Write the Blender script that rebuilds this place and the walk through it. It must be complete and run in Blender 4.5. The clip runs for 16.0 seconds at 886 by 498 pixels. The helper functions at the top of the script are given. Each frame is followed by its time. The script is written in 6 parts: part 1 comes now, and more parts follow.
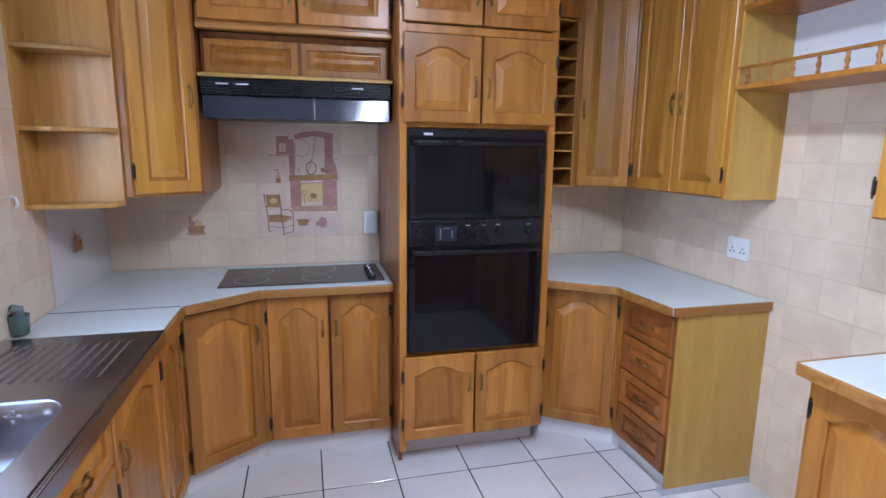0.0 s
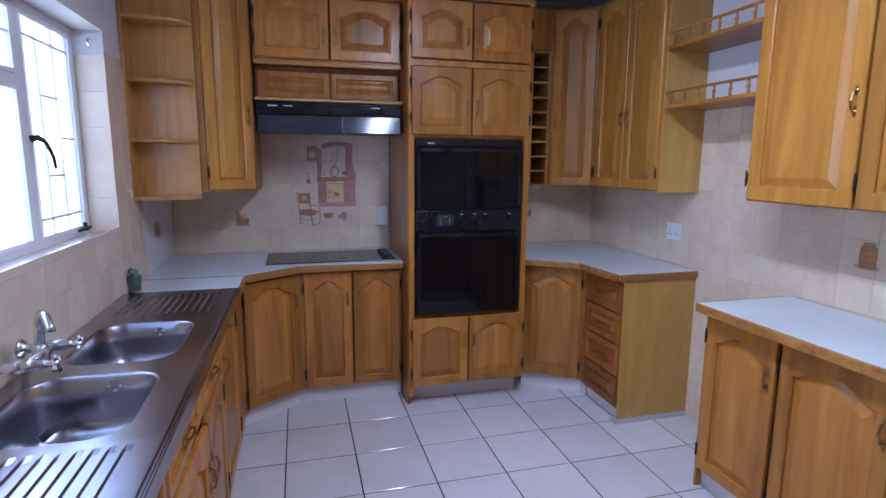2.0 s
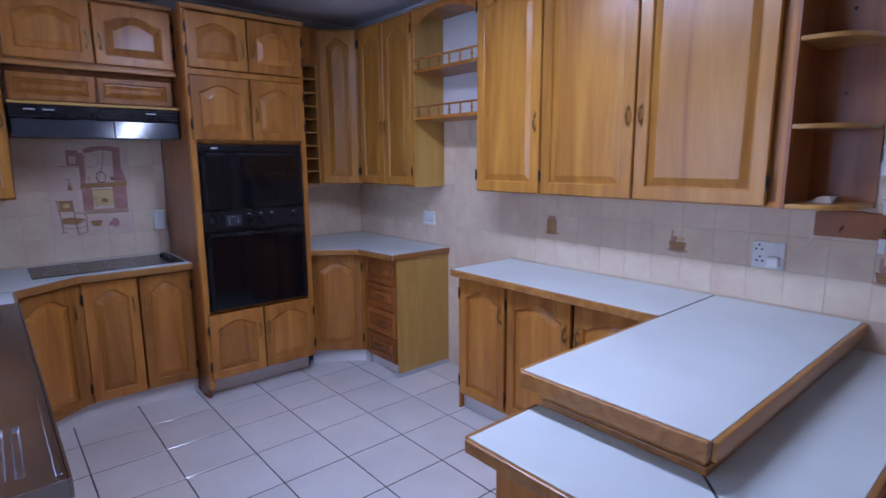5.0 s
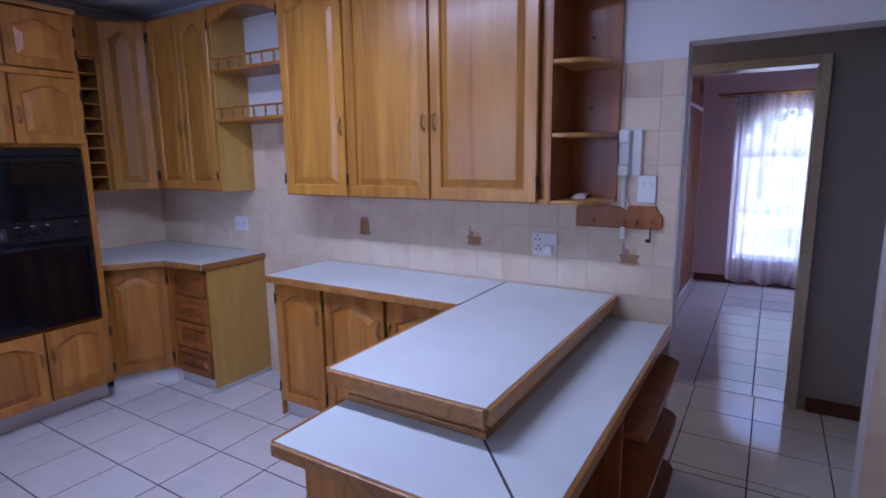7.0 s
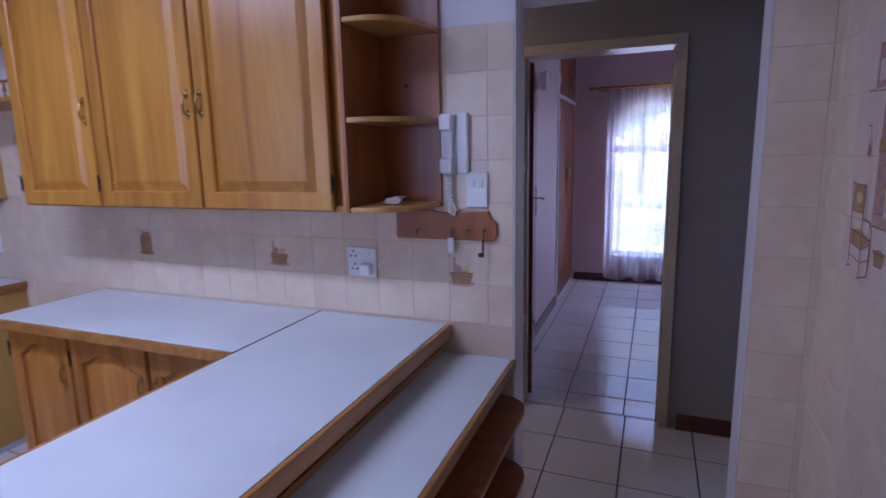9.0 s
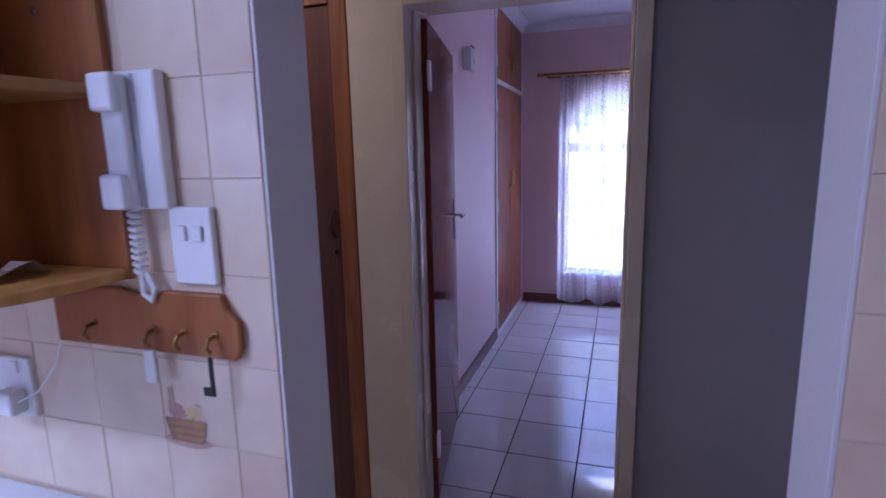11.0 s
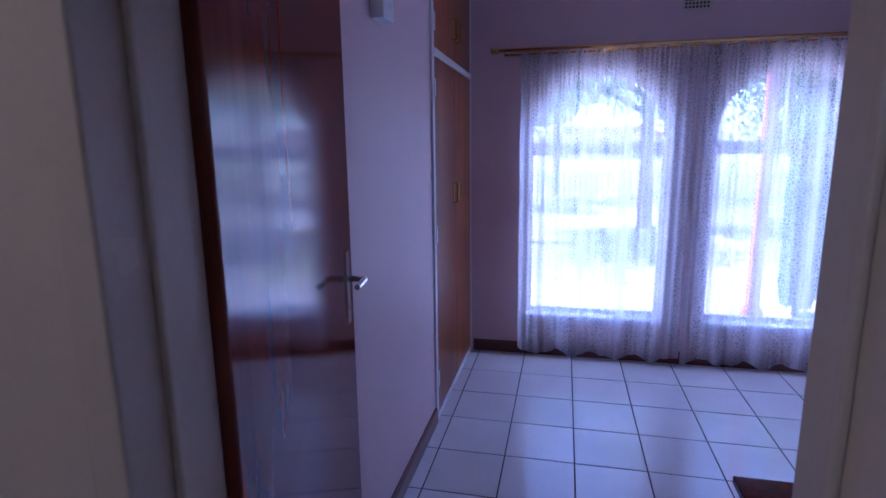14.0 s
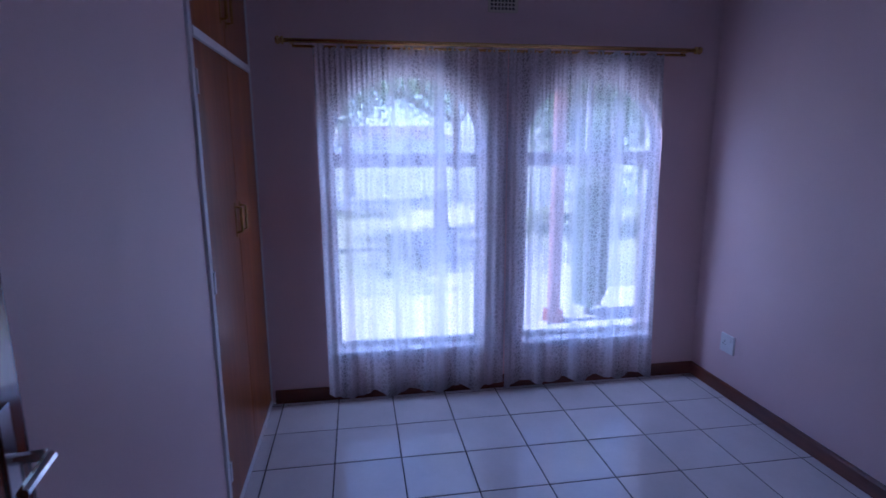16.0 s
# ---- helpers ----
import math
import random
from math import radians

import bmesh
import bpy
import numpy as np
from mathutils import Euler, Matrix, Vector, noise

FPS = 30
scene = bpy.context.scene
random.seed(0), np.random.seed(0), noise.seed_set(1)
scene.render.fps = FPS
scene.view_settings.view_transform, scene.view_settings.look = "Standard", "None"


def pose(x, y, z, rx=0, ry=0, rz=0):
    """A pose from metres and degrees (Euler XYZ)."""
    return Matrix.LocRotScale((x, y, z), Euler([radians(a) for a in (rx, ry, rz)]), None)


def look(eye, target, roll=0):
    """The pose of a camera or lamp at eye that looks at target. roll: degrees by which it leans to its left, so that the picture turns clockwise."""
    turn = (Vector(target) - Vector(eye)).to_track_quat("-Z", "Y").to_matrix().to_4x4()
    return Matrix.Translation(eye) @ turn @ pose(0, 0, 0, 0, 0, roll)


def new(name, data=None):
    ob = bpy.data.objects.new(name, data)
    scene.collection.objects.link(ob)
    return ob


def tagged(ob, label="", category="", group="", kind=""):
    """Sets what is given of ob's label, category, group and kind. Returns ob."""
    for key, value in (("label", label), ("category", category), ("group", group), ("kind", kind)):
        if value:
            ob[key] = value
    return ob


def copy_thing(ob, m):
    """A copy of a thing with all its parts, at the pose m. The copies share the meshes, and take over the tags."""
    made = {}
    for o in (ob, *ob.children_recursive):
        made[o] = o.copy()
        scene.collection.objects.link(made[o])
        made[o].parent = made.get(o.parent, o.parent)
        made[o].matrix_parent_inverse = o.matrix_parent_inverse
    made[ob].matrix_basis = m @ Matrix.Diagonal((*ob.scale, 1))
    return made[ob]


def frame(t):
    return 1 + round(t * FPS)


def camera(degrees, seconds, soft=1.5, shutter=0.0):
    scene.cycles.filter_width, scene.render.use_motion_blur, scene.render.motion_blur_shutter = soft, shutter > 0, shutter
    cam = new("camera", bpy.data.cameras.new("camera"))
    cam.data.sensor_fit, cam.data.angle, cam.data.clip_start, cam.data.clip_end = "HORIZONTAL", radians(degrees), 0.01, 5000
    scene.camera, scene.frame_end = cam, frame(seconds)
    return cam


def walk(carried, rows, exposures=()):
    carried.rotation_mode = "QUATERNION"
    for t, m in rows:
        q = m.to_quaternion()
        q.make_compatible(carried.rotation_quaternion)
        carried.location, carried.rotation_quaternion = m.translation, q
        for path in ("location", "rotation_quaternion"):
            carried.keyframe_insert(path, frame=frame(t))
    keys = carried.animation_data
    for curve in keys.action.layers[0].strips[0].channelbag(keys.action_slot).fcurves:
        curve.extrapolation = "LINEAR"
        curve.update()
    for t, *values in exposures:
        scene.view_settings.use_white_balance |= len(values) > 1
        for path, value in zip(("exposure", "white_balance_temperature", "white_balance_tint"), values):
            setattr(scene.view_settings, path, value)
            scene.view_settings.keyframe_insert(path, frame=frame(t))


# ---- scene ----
# camera and walk
cam = camera(79.1, 16.0, soft=1.5, shutter=0.3)
PATH = [
    (0, (0.307, -2.222, 1.494), (0.797, -0.317, 1.134), 0.7),
    (0.5, (0.315, -2.387, 1.492), (0.801, -0.477, 1.15), 0.6),
    (1, (0.249, -2.57, 1.482), (0.733, -0.659, 1.149), 0.6),
    (1.5, (0.17, -2.735, 1.47), (0.661, -0.825, 1.141), 0.5),
    (2, (0.105, -2.879, 1.463), (0.618, -0.973, 1.142), 0.4),
    (2.5, (0.04, -3.005, 1.457), (0.577, -1.105, 1.137), 0.4),
    (3, (-0.03, -3.097, 1.458), (0.569, -1.215, 1.141), 0.3),
    (3.5, (-0.118, -3.148, 1.473), (0.625, -1.32, 1.151), 0.2),
    (4, (-0.175, -3.18, 1.465), (0.785, -1.455, 1.146), -0.1),
    (4.2, (-0.191, -3.197, 1.467), (0.844, -1.516, 1.147), -0.2),
    (6.3, (-0.293, -3.349, 1.531), (1.269, -2.148, 1.189), -0.6),
    (6.5, (-0.292, -3.366, 1.53), (1.304, -2.21, 1.189), -0.7),
    (7, (-0.242, -3.393, 1.519), (1.438, -2.363, 1.177), -0.7),
    (7.5, (-0.14, -3.427, 1.512), (1.591, -2.486, 1.168), -0.8),
    (8, (0.023, -3.472, 1.499), (1.792, -2.602, 1.159), -1.0),
    (8.5, (0.204, -3.49, 1.486), (1.999, -2.679, 1.138), -1.2),
    (9, (0.468, -3.492, 1.489), (2.301, -2.771, 1.139), -1.2),
    (9.5, (0.751, -3.535, 1.476), (2.607, -2.881, 1.12), -1.5),
    (9.7, (0.877, -3.57, 1.483), (2.733, -2.912, 1.13), -1.5),
    (12, (2.063, -3.471, 1.505), (3.942, -2.89, 1.144), -1.0),
    (12.5, (2.281, -3.425, 1.511), (4.162, -2.846, 1.155), -0.8),
    (13, (2.497, -3.374, 1.511), (4.383, -2.82, 1.14), -0.9),
    (13.5, (2.738, -3.342, 1.515), (4.64, -2.841, 1.149), -0.8),
    (14, (2.937, -3.3, 1.523), (4.854, -2.866, 1.151), -0.7),
    (14.5, (3.099, -3.227, 1.537), (5.043, -2.939, 1.166), -0.5),
    (15, (3.26, -3.197, 1.555), (5.224, -3.157, 1.175), -0.5),
    (15.5, (3.422, -3.198, 1.574), (5.381, -3.32, 1.19), -0.3),
    (16, (3.544, -3.206, 1.597), (5.482, -3.515, 1.213), -0.2),
]
EXPOSURES = [
    (0.0, 3.08, 5200, 15), (1.5, 2.55, 5000, 21), (3.0, 2.22, 4880, 24), (4.0, 2.18, 4900, 25), (6.5, 1.98, 4850, 33), (9.0, 1.87, 4880, 37),
    (9.7, 1.87, 4860, 39), (12.0, 2.68, 4560, 43), (12.6, 2.65, 4500, 43), (13.2, 2.3, 4400, 42), (13.8, 1.95, 4330, 40), (14.5, 1.5, 4310, 37), (15.5, 1.1, 4340, 34), (16.0, 1.06, 4390, 32),
]
walk(cam, [(t, look(eye, target, roll)) for t, eye, target, roll in PATH], EXPOSURES)

# ---- world, sun and lamps ----
world = bpy.data.worlds.new("world")
scene.world = world
world.use_nodes = True
wn = world.node_tree.nodes
wl = world.node_tree.links
sky = wn.new("ShaderNodeTexSky")
sky.sky_type = "NISHITA"
sky.sun_disc = False
sky.sun_elevation = radians(48)
sky.sun_rotation = radians(0)
wn["Background"].inputs["Strength"].default_value = 0.15
wl.new(sky.outputs["Color"], wn["Background"].inputs["Color"])


def lamp(name, kind, m, energy, color=(1, 1, 1), size=1.0, size_y=None, angle=None, spread=180):
    data = bpy.data.lights.new(name, kind)
    data.energy, data.color = energy, color
    if kind == "AREA":
        data.shape = "RECTANGLE"
        data.size, data.size_y = size, size_y or size
        data.spread = radians(spread)
    if kind == "SUN":
        data.angle = radians(angle)
    ob = new(name, data)
    ob.matrix_world = m
    return ob


lamp("sun", "SUN", look((10, 14, 15), (10, 0, 0)), 5.0, (1.0, 0.95, 0.88), angle=0.5)
# fluorescent strip on the kitchen ceiling, and the sky's light in the kitchen window
lamp("kitchen_strip_light", "AREA", look((0.9, -1.72, 2.455), (0.9, -1.72, 0)), 5.9, (0.9, 0.95, 1.0), 0.16, 1.25, spread=178)
lamp("kitchen_window_light", "AREA", look((-0.93, -1.2, 1.6), (1.0, -1.2, 1.35)), 2.6, (0.74, 0.87, 1.0), 2.0, 1.0)
lamp("hall_ceiling_light", "AREA", look((2.92, -1.95, 2.48), (2.92, -1.95, 0)), 1.5, (1.0, 0.77, 0.42), 0.25, 0.25)
# added fill lamps for sky light, hidden above the two bedroom window heads
for wy in (-3.55, -4.68):
    lamp("bedroom_window_light", "AREA", look((7.25, wy, 2.4), (5.6, wy, 0.9)), 8.8, (0.88, 0.92, 1.0), 0.95, 0.45)

# added fill lamp in the unseen window opening of the room beside
lamp("study_window_light", "AREA", look((6.95, -0.4, 1.5), (5.0, -0.4, 1.2)), 3.5, (0.8, 0.88, 1.0), 1.5, 1.1)


# ---- materials ----
def mat(name, base, rough=0.5, metal=0.0, coat=0.0, spec=0.5):
    m = bpy.data.materials.new(name)
    m.use_nodes = True
    b = m.node_tree.nodes["Principled BSDF"]
    b.inputs["Base Color"].default_value = (*base, 1)
    b.inputs["Roughness"].default_value = rough
    b.inputs["Metallic"].default_value = metal
    b.inputs["Coat Weight"].default_value = coat
    b.inputs["Coat Roughness"].default_value = 0.15
    b.inputs["Specular IOR Level"].default_value = spec
    return m


def node(m, kind, **inputs):
    n = m.node_tree.nodes.new(kind)
    for key, value in inputs.items():
        n.inputs[key.replace("_", " ")].default_value = value
    return n


def link(m, a, out, b, inp):
    m.node_tree.links.new(a.outputs[out], b.inputs[inp])


def bsdf(m):
    return m.node_tree.nodes["Principled BSDF"]


def coords(m, scale, per_object=True, rot=(0, 0, 0), source="Object"):
    tc = node(m, "ShaderNodeTexCoord")
    mp = node(m, "ShaderNodeMapping")
    mp.inputs["Scale"].default_value = scale
    mp.inputs["Rotation"].default_value = rot
    link(m, tc, source, mp, "Vector")
    if per_object:
        info = node(m, "ShaderNodeObjectInfo")
        mul = node(m, "ShaderNodeVectorMath")
        mul.operation = "SCALE"
        mul.inputs[0].default_value = (37.0, 19.0, 53.0)
        link(m, info, "Random", mul, "Scale")
        link(m, mul, "Vector", mp, "Location")
    return mp


def ramp(m, src, out, stops):
    r = node(m, "ShaderNodeValToRGB")
    el = r.color_ramp.elements
    while len(el) < len(stops):
        el.new(0.5)
    for e, (p, c) in zip(el, stops):
        e.position, e.color = p, (*c, 1)
    link(m, src, out, r, "Fac")
    return r


def bump(m, src, out, strength=0.1, dist=0.002):
    b = node(m, "ShaderNodeBump", Strength=strength, Distance=dist)
    link(m, src, out, b, "Height")
    link(m, b, "Normal", bsdf(m), "Normal")
    return b


def rough_from(m, src, out, lo, hi):
    r = node(m, "ShaderNodeMapRange")
    r.inputs["To Min"].default_value, r.inputs["To Max"].default_value = lo, hi
    link(m, src, out, r, "Value")
    link(m, r, "Result", bsdf(m), "Roughness")


def wood(name, light, mid, dark, scale=(14, 14, 1.1), rough=(0.28, 0.45), coat=0.25, rot=(0, 0, 0), relief=0.12):
    """Varnished timber: long grain, cathedral figure, board-to-board shade."""
    m = mat(name, mid, 0.35, coat=coat)
    mp = coords(m, scale, rot=rot)
    big = node(m, "ShaderNodeTexNoise", Scale=1.0, Detail=3.0, Distortion=1.6)
    link(m, mp, "Vector", big, "Vector")
    fine = node(m, "ShaderNodeTexNoise", Scale=9.0, Detail=6.0, Roughness=0.7)
    link(m, mp, "Vector", fine, "Vector")
    col = ramp(m, big, "Fac", [(0.25, dark), (0.5, mid), (0.75, light)])
    col2 = ramp(m, fine, "Fac", [(0.3, (0.62, 0.55, 0.5)), (0.55, (1, 1, 1))])
    mix = node(m, "ShaderNodeMix")
    mix.data_type, mix.blend_type = "RGBA", "MULTIPLY"
    mix.inputs["Factor"].default_value = 0.22
    m.node_tree.links.new(col.outputs["Color"], mix.inputs[6])
    m.node_tree.links.new(col2.outputs["Color"], mix.inputs[7])
    info = node(m, "ShaderNodeObjectInfo")
    hsv = node(m, "ShaderNodeHueSaturation")
    mr = node(m, "ShaderNodeMapRange")
    mr.inputs["To Min"].default_value, mr.inputs["To Max"].default_value = 0.78, 1.18
    link(m, info, "Random", mr, "Value")
    link(m, mr, "Result", hsv, "Value")
    m.node_tree.links.new(mix.outputs[2], hsv.inputs["Color"])
    link(m, hsv, "Color", bsdf(m), "Base Color")
    rough_from(m, fine, "Fac", *rough)
    bump(m, fine, "Fac", relief, 0.0015)
    return m


def speckled(name, a, b, scale=60.0, rough=(0.3, 0.5), big=2.5, bumps=0.05, coat=0.0, vary=0.0, spec=0.5):
    """A plain surface with soft large mottling and fine grain."""
    m = mat(name, a, rough[0], coat=coat, spec=spec)
    mp = coords(m, (1, 1, 1))
    n1 = node(m, "ShaderNodeTexNoise", Scale=big, Detail=4.0)
    n2 = node(m, "ShaderNodeTexNoise", Scale=scale, Detail=3.0)
    link(m, mp, "Vector", n1, "Vector")
    link(m, mp, "Vector", n2, "Vector")
    add = node(m, "ShaderNodeMath")
    add.operation = "MULTIPLY_ADD"
    link(m, n2, "Fac", add, 0)
    add.inputs[1].default_value = 0.35
    link(m, n1, "Fac", add, 2)
    col = ramp(m, add, "Value", [(0.42, b), (0.85, a)])
    if vary:
        info = node(m, "ShaderNodeObjectInfo")
        hsv = node(m, "ShaderNodeHueSaturation")
        mr = node(m, "ShaderNodeMapRange")
        mr.inputs["To Min"].default_value, mr.inputs["To Max"].default_value = 1 - vary, 1 + vary
        link(m, info, "Random", mr, "Value")
        link(m, mr, "Result", hsv, "Value")
        link(m, col, "Color", hsv, "Color")
        link(m, hsv, "Color", bsdf(m), "Base Color")
    else:
        link(m, col, "Color", bsdf(m), "Base Color")
    rough_from(m, n1, "Fac", *rough)
    if bumps:
        bump(m, n2, "Fac", bumps, 0.001)
    return m


OAK = wood("honey_oak", (0.5, 0.225, 0.036), (0.4, 0.162, 0.023), (0.28, 0.1, 0.014), scale=(9, 9, 0.9), rough=(0.26, 0.42), coat=0.12)
bsdf(OAK).inputs["Specular IOR Level"].default_value = 0.38
# same oak with the strip light's sheen put into its colour, for wall-cabinet doors
OAK_LIT = wood("lit_oak", (0.57, 0.285, 0.043), (0.47, 0.212, 0.028), (0.34, 0.135, 0.017), scale=(9, 9, 0.9), rough=(0.24, 0.4), coat=0.15)
OAK_RED = wood("russet_oak", (0.38, 0.14, 0.026), (0.3, 0.098, 0.018), (0.2, 0.062, 0.012), scale=(9, 9, 0.9), rough=(0.28, 0.44), coat=0.1)
OAK_H = wood("honey_oak_edge", (0.5, 0.25, 0.055), (0.4, 0.18, 0.036), (0.27, 0.105, 0.02), scale=(1.1, 14, 14))
# oak with shade put into its colour for carcasses; cupboard frame is truly darker
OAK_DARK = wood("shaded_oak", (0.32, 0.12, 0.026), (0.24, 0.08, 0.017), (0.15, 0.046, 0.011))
PINE = wood("pale_oak_veneer", (0.58, 0.33, 0.08), (0.47, 0.24, 0.05), (0.34, 0.155, 0.028), scale=(9, 9, 0.8))
CARCASS = wood("yellow_melamine", (0.54, 0.34, 0.075), (0.48, 0.29, 0.06), (0.42, 0.245, 0.05), scale=(7, 7, 1.2), coat=0.1)
MAHOGANY = wood("mahogany", (0.2, 0.04, 0.015), (0.15, 0.028, 0.011), (0.1, 0.018, 0.008), scale=(16, 16, 0.7), rough=(0.07, 0.11), coat=0.0, relief=0.0)
bsdf(MAHOGANY).inputs["Specular IOR Level"].default_value = 0.44
SAPELE = wood("sapele", (0.38, 0.12, 0.026), (0.29, 0.08, 0.016), (0.19, 0.046, 0.01), scale=(13, 13, 0.8), rough=(0.26, 0.42), coat=0.08)
TEAK = wood("dark_teak", (0.15, 0.05, 0.024), (0.1, 0.031, 0.016), (0.065, 0.019, 0.01), scale=(15, 15, 0.7), rough=(0.25, 0.4), coat=0.3)
SKIRT = wood("skirting_timber", (0.17, 0.055, 0.03), (0.12, 0.036, 0.02), (0.07, 0.02, 0.012), scale=(1, 1, 10))
LAMINATE = speckled("white_laminate", (0.71, 0.76, 0.75), (0.61, 0.65, 0.65), 300, (0.3, 0.42), 3.0, 0.03)
FLOOR_TILE = speckled("floor_tile", (0.74, 0.715, 0.7), (0.66, 0.64, 0.625), 45, (0.05, 0.1), 4.0, 0.012, vary=0.04, spec=1.0)
GROUT = speckled("dark_grout", (0.055, 0.05, 0.048), (0.03, 0.028, 0.026), 90, (0.8, 0.95), 4.0, 0.1)
WALL_TILE = speckled("peach_wall_tile", (0.77, 0.65, 0.48), (0.67, 0.51, 0.38), 22, (0.14, 0.3), 5.0, 0.08, vary=0.015)
WALL_GROUT = speckled("cream_grout", (0.61, 0.48, 0.35), (0.52, 0.4, 0.29), 60, (0.8, 0.95), 5.0, 0.1)
PAINT = speckled("white_wall_paint", (0.74, 0.72, 0.72), (0.66, 0.64, 0.65), 120, (0.55, 0.7), 1.5, 0.08)
BED_PAINT = speckled("pink_wall_paint", (0.77, 0.59, 0.58), (0.71, 0.53, 0.52), 120, (0.45, 0.6), 1.5, 0.08)
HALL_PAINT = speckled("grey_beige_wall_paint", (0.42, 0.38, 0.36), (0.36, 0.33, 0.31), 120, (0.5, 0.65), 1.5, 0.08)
FRAME_PAINT = speckled("cream_frame_paint", (0.74, 0.66, 0.52), (0.65, 0.57, 0.44), 80, (0.2, 0.32), 3.0, 0.03)
WHITE_GLOSS = speckled("white_gloss_paint", (0.8, 0.8, 0.8), (0.72, 0.72, 0.73), 80, (0.3, 0.45), 3.0, 0.04)
CEILING = speckled("ceiling_paint", (0.66, 0.67, 0.7), (0.58, 0.59, 0.62), 70, (0.7, 0.85), 1.2, 0.05)
PLASTIC = mat("white_plastic", (0.8, 0.8, 0.78), 0.35)
GREY_PLASTIC = mat("grey_plastic", (0.5, 0.51, 0.53), 0.4)
BLACK_GLASS = mat("black_glass", (0.004, 0.004, 0.006), 0.06, spec=0.3)
BLACK = speckled("black_enamel", (0.009, 0.009, 0.012), (0.006, 0.006, 0.008), 120, (0.2, 0.35), 3.0, 0.03, spec=0.3)
HOB_GLASS = speckled("hob_glass", (0.035, 0.03, 0.028), (0.02, 0.018, 0.017), 200, (0.18, 0.3), 4.0, 0.0)
NAVY = mat("dark_smoked_visor", (0.02, 0.024, 0.035), 0.1, coat=0.4)
BRASS = mat("aged_brass", (0.34, 0.22, 0.08), 0.35, 1.0)
POLISHED_BRASS = mat("polished_brass", (0.75, 0.52, 0.18), 0.22, 1.0)
IRON = mat("dark_hinge_metal", (0.05, 0.04, 0.035), 0.45, 0.8)
CHROME = mat("chrome", (0.72, 0.73, 0.75), 0.1, 1.0)
STEEL = speckled("stainless_steel", (0.44, 0.43, 0.46), (0.34, 0.335, 0.36), 160, (0.2, 0.3), 3.0, 0.03)
bsdf(STEEL).inputs["Metallic"].default_value = 1.0
SEPIA = speckled("sepia_glaze", (0.36, 0.2, 0.13), (0.25, 0.13, 0.085), 90, (0.2, 0.3), 9.0, 0.0)
PINK_GLAZE = speckled("rose_glaze", (0.5, 0.28, 0.24), (0.4, 0.2, 0.17), 60, (0.2, 0.3), 14.0, 0.0)
TAN_GLAZE = speckled("tan_glaze", (0.46, 0.27, 0.11), (0.34, 0.18, 0.07), 60, (0.2, 0.3), 14.0, 0.0)
YELLOW_GLAZE = speckled("straw_glaze", (0.7, 0.55, 0.26), (0.6, 0.44, 0.2), 60, (0.2, 0.3), 14.0, 0.0)
SEPIA_PALE = speckled("pale_sepia_glaze", (0.56, 0.38, 0.27), (0.46, 0.29, 0.2), 90, (0.2, 0.3), 9.0, 0.0)
MURAL_TILE = speckled("mural_tile", (0.74, 0.6, 0.5), (0.66, 0.5, 0.41), 26, (0.14, 0.28), 7.0, 0.04)
GROUND = speckled("garden_ground", (0.38, 0.37, 0.22), (0.22, 0.25, 0.11), 3.0, (0.85, 0.95), 0.5, 0.3)
PAVING = speckled("pale_paving", (0.55, 0.52, 0.47), (0.44, 0.41, 0.37), 8.0, (0.8, 0.9), 1.0, 0.2)
BRICK = speckled("red_brick_paint", (0.26, 0.085, 0.06), (0.19, 0.06, 0.045), 20, (0.6, 0.8), 2.0, 0.2)
ROOF = speckled("weathered_roof", (0.2, 0.145, 0.125), (0.14, 0.1, 0.09), 6, (0.7, 0.85), 1.0, 0.1)
LEAF = speckled("leaf", (0.14, 0.22, 0.08), (0.08, 0.14, 0.045), 5, (0.5, 0.7), 2.0, 0.0)
BARK = speckled("bark", (0.13, 0.09, 0.06), (0.07, 0.05, 0.035), 20, (0.85, 0.95), 3.0, 0.5)
PAPER = mat("crumpled_paper", (0.62, 0.5, 0.42), 0.7)
RUBBER = mat("dark_joint", (0.05, 0.045, 0.045), 0.6)

GLASS = bpy.data.materials.new("window_glass")
GLASS.use_nodes = True
gb = bsdf(GLASS)
gb.inputs["Base Color"].default_value = (1, 1, 1, 1)
gb.inputs["Roughness"].default_value = 0.0
gb.inputs["Transmission Weight"].default_value = 1.0
gb.inputs["IOR"].default_value = 1.1

LACE = bpy.data.materials.new("lace_net")
LACE.use_nodes = True
lb = bsdf(LACE)
lb.inputs["Base Color"].default_value = (0.82, 0.8, 0.84, 1)
lb.inputs["Roughness"].default_value = 0.9
lt = node(LACE, "ShaderNodeBsdfTranslucent")
lt.inputs["Color"].default_value = (0.85, 0.85, 0.88, 1)
lx = node(LACE, "ShaderNodeBsdfTransparent")
uvm = coords(LACE, (1, 1, 1), per_object=False, source="UV")
warp = node(LACE, "ShaderNodeTexNoise", Scale=16.0, Detail=1.0)
link(LACE, uvm, "Vector", warp, "Vector")
wmix = node(LACE, "ShaderNodeMix")
wmix.data_type, wmix.blend_type = "RGBA", "ADD"
wmix.inputs["Factor"].default_value = 0.03
LACE.node_tree.links.new(uvm.outputs["Vector"], wmix.inputs[6])
LACE.node_tree.links.new(warp.outputs["Color"], wmix.inputs[7])
vor = node(LACE, "ShaderNodeTexVoronoi", Scale=46.0)
vor.feature = "DISTANCE_TO_EDGE"
LACE.node_tree.links.new(wmix.outputs[2], vor.inputs["Vector"])
net = node(LACE, "ShaderNodeTexNoise", Scale=95.0, Detail=2.0)
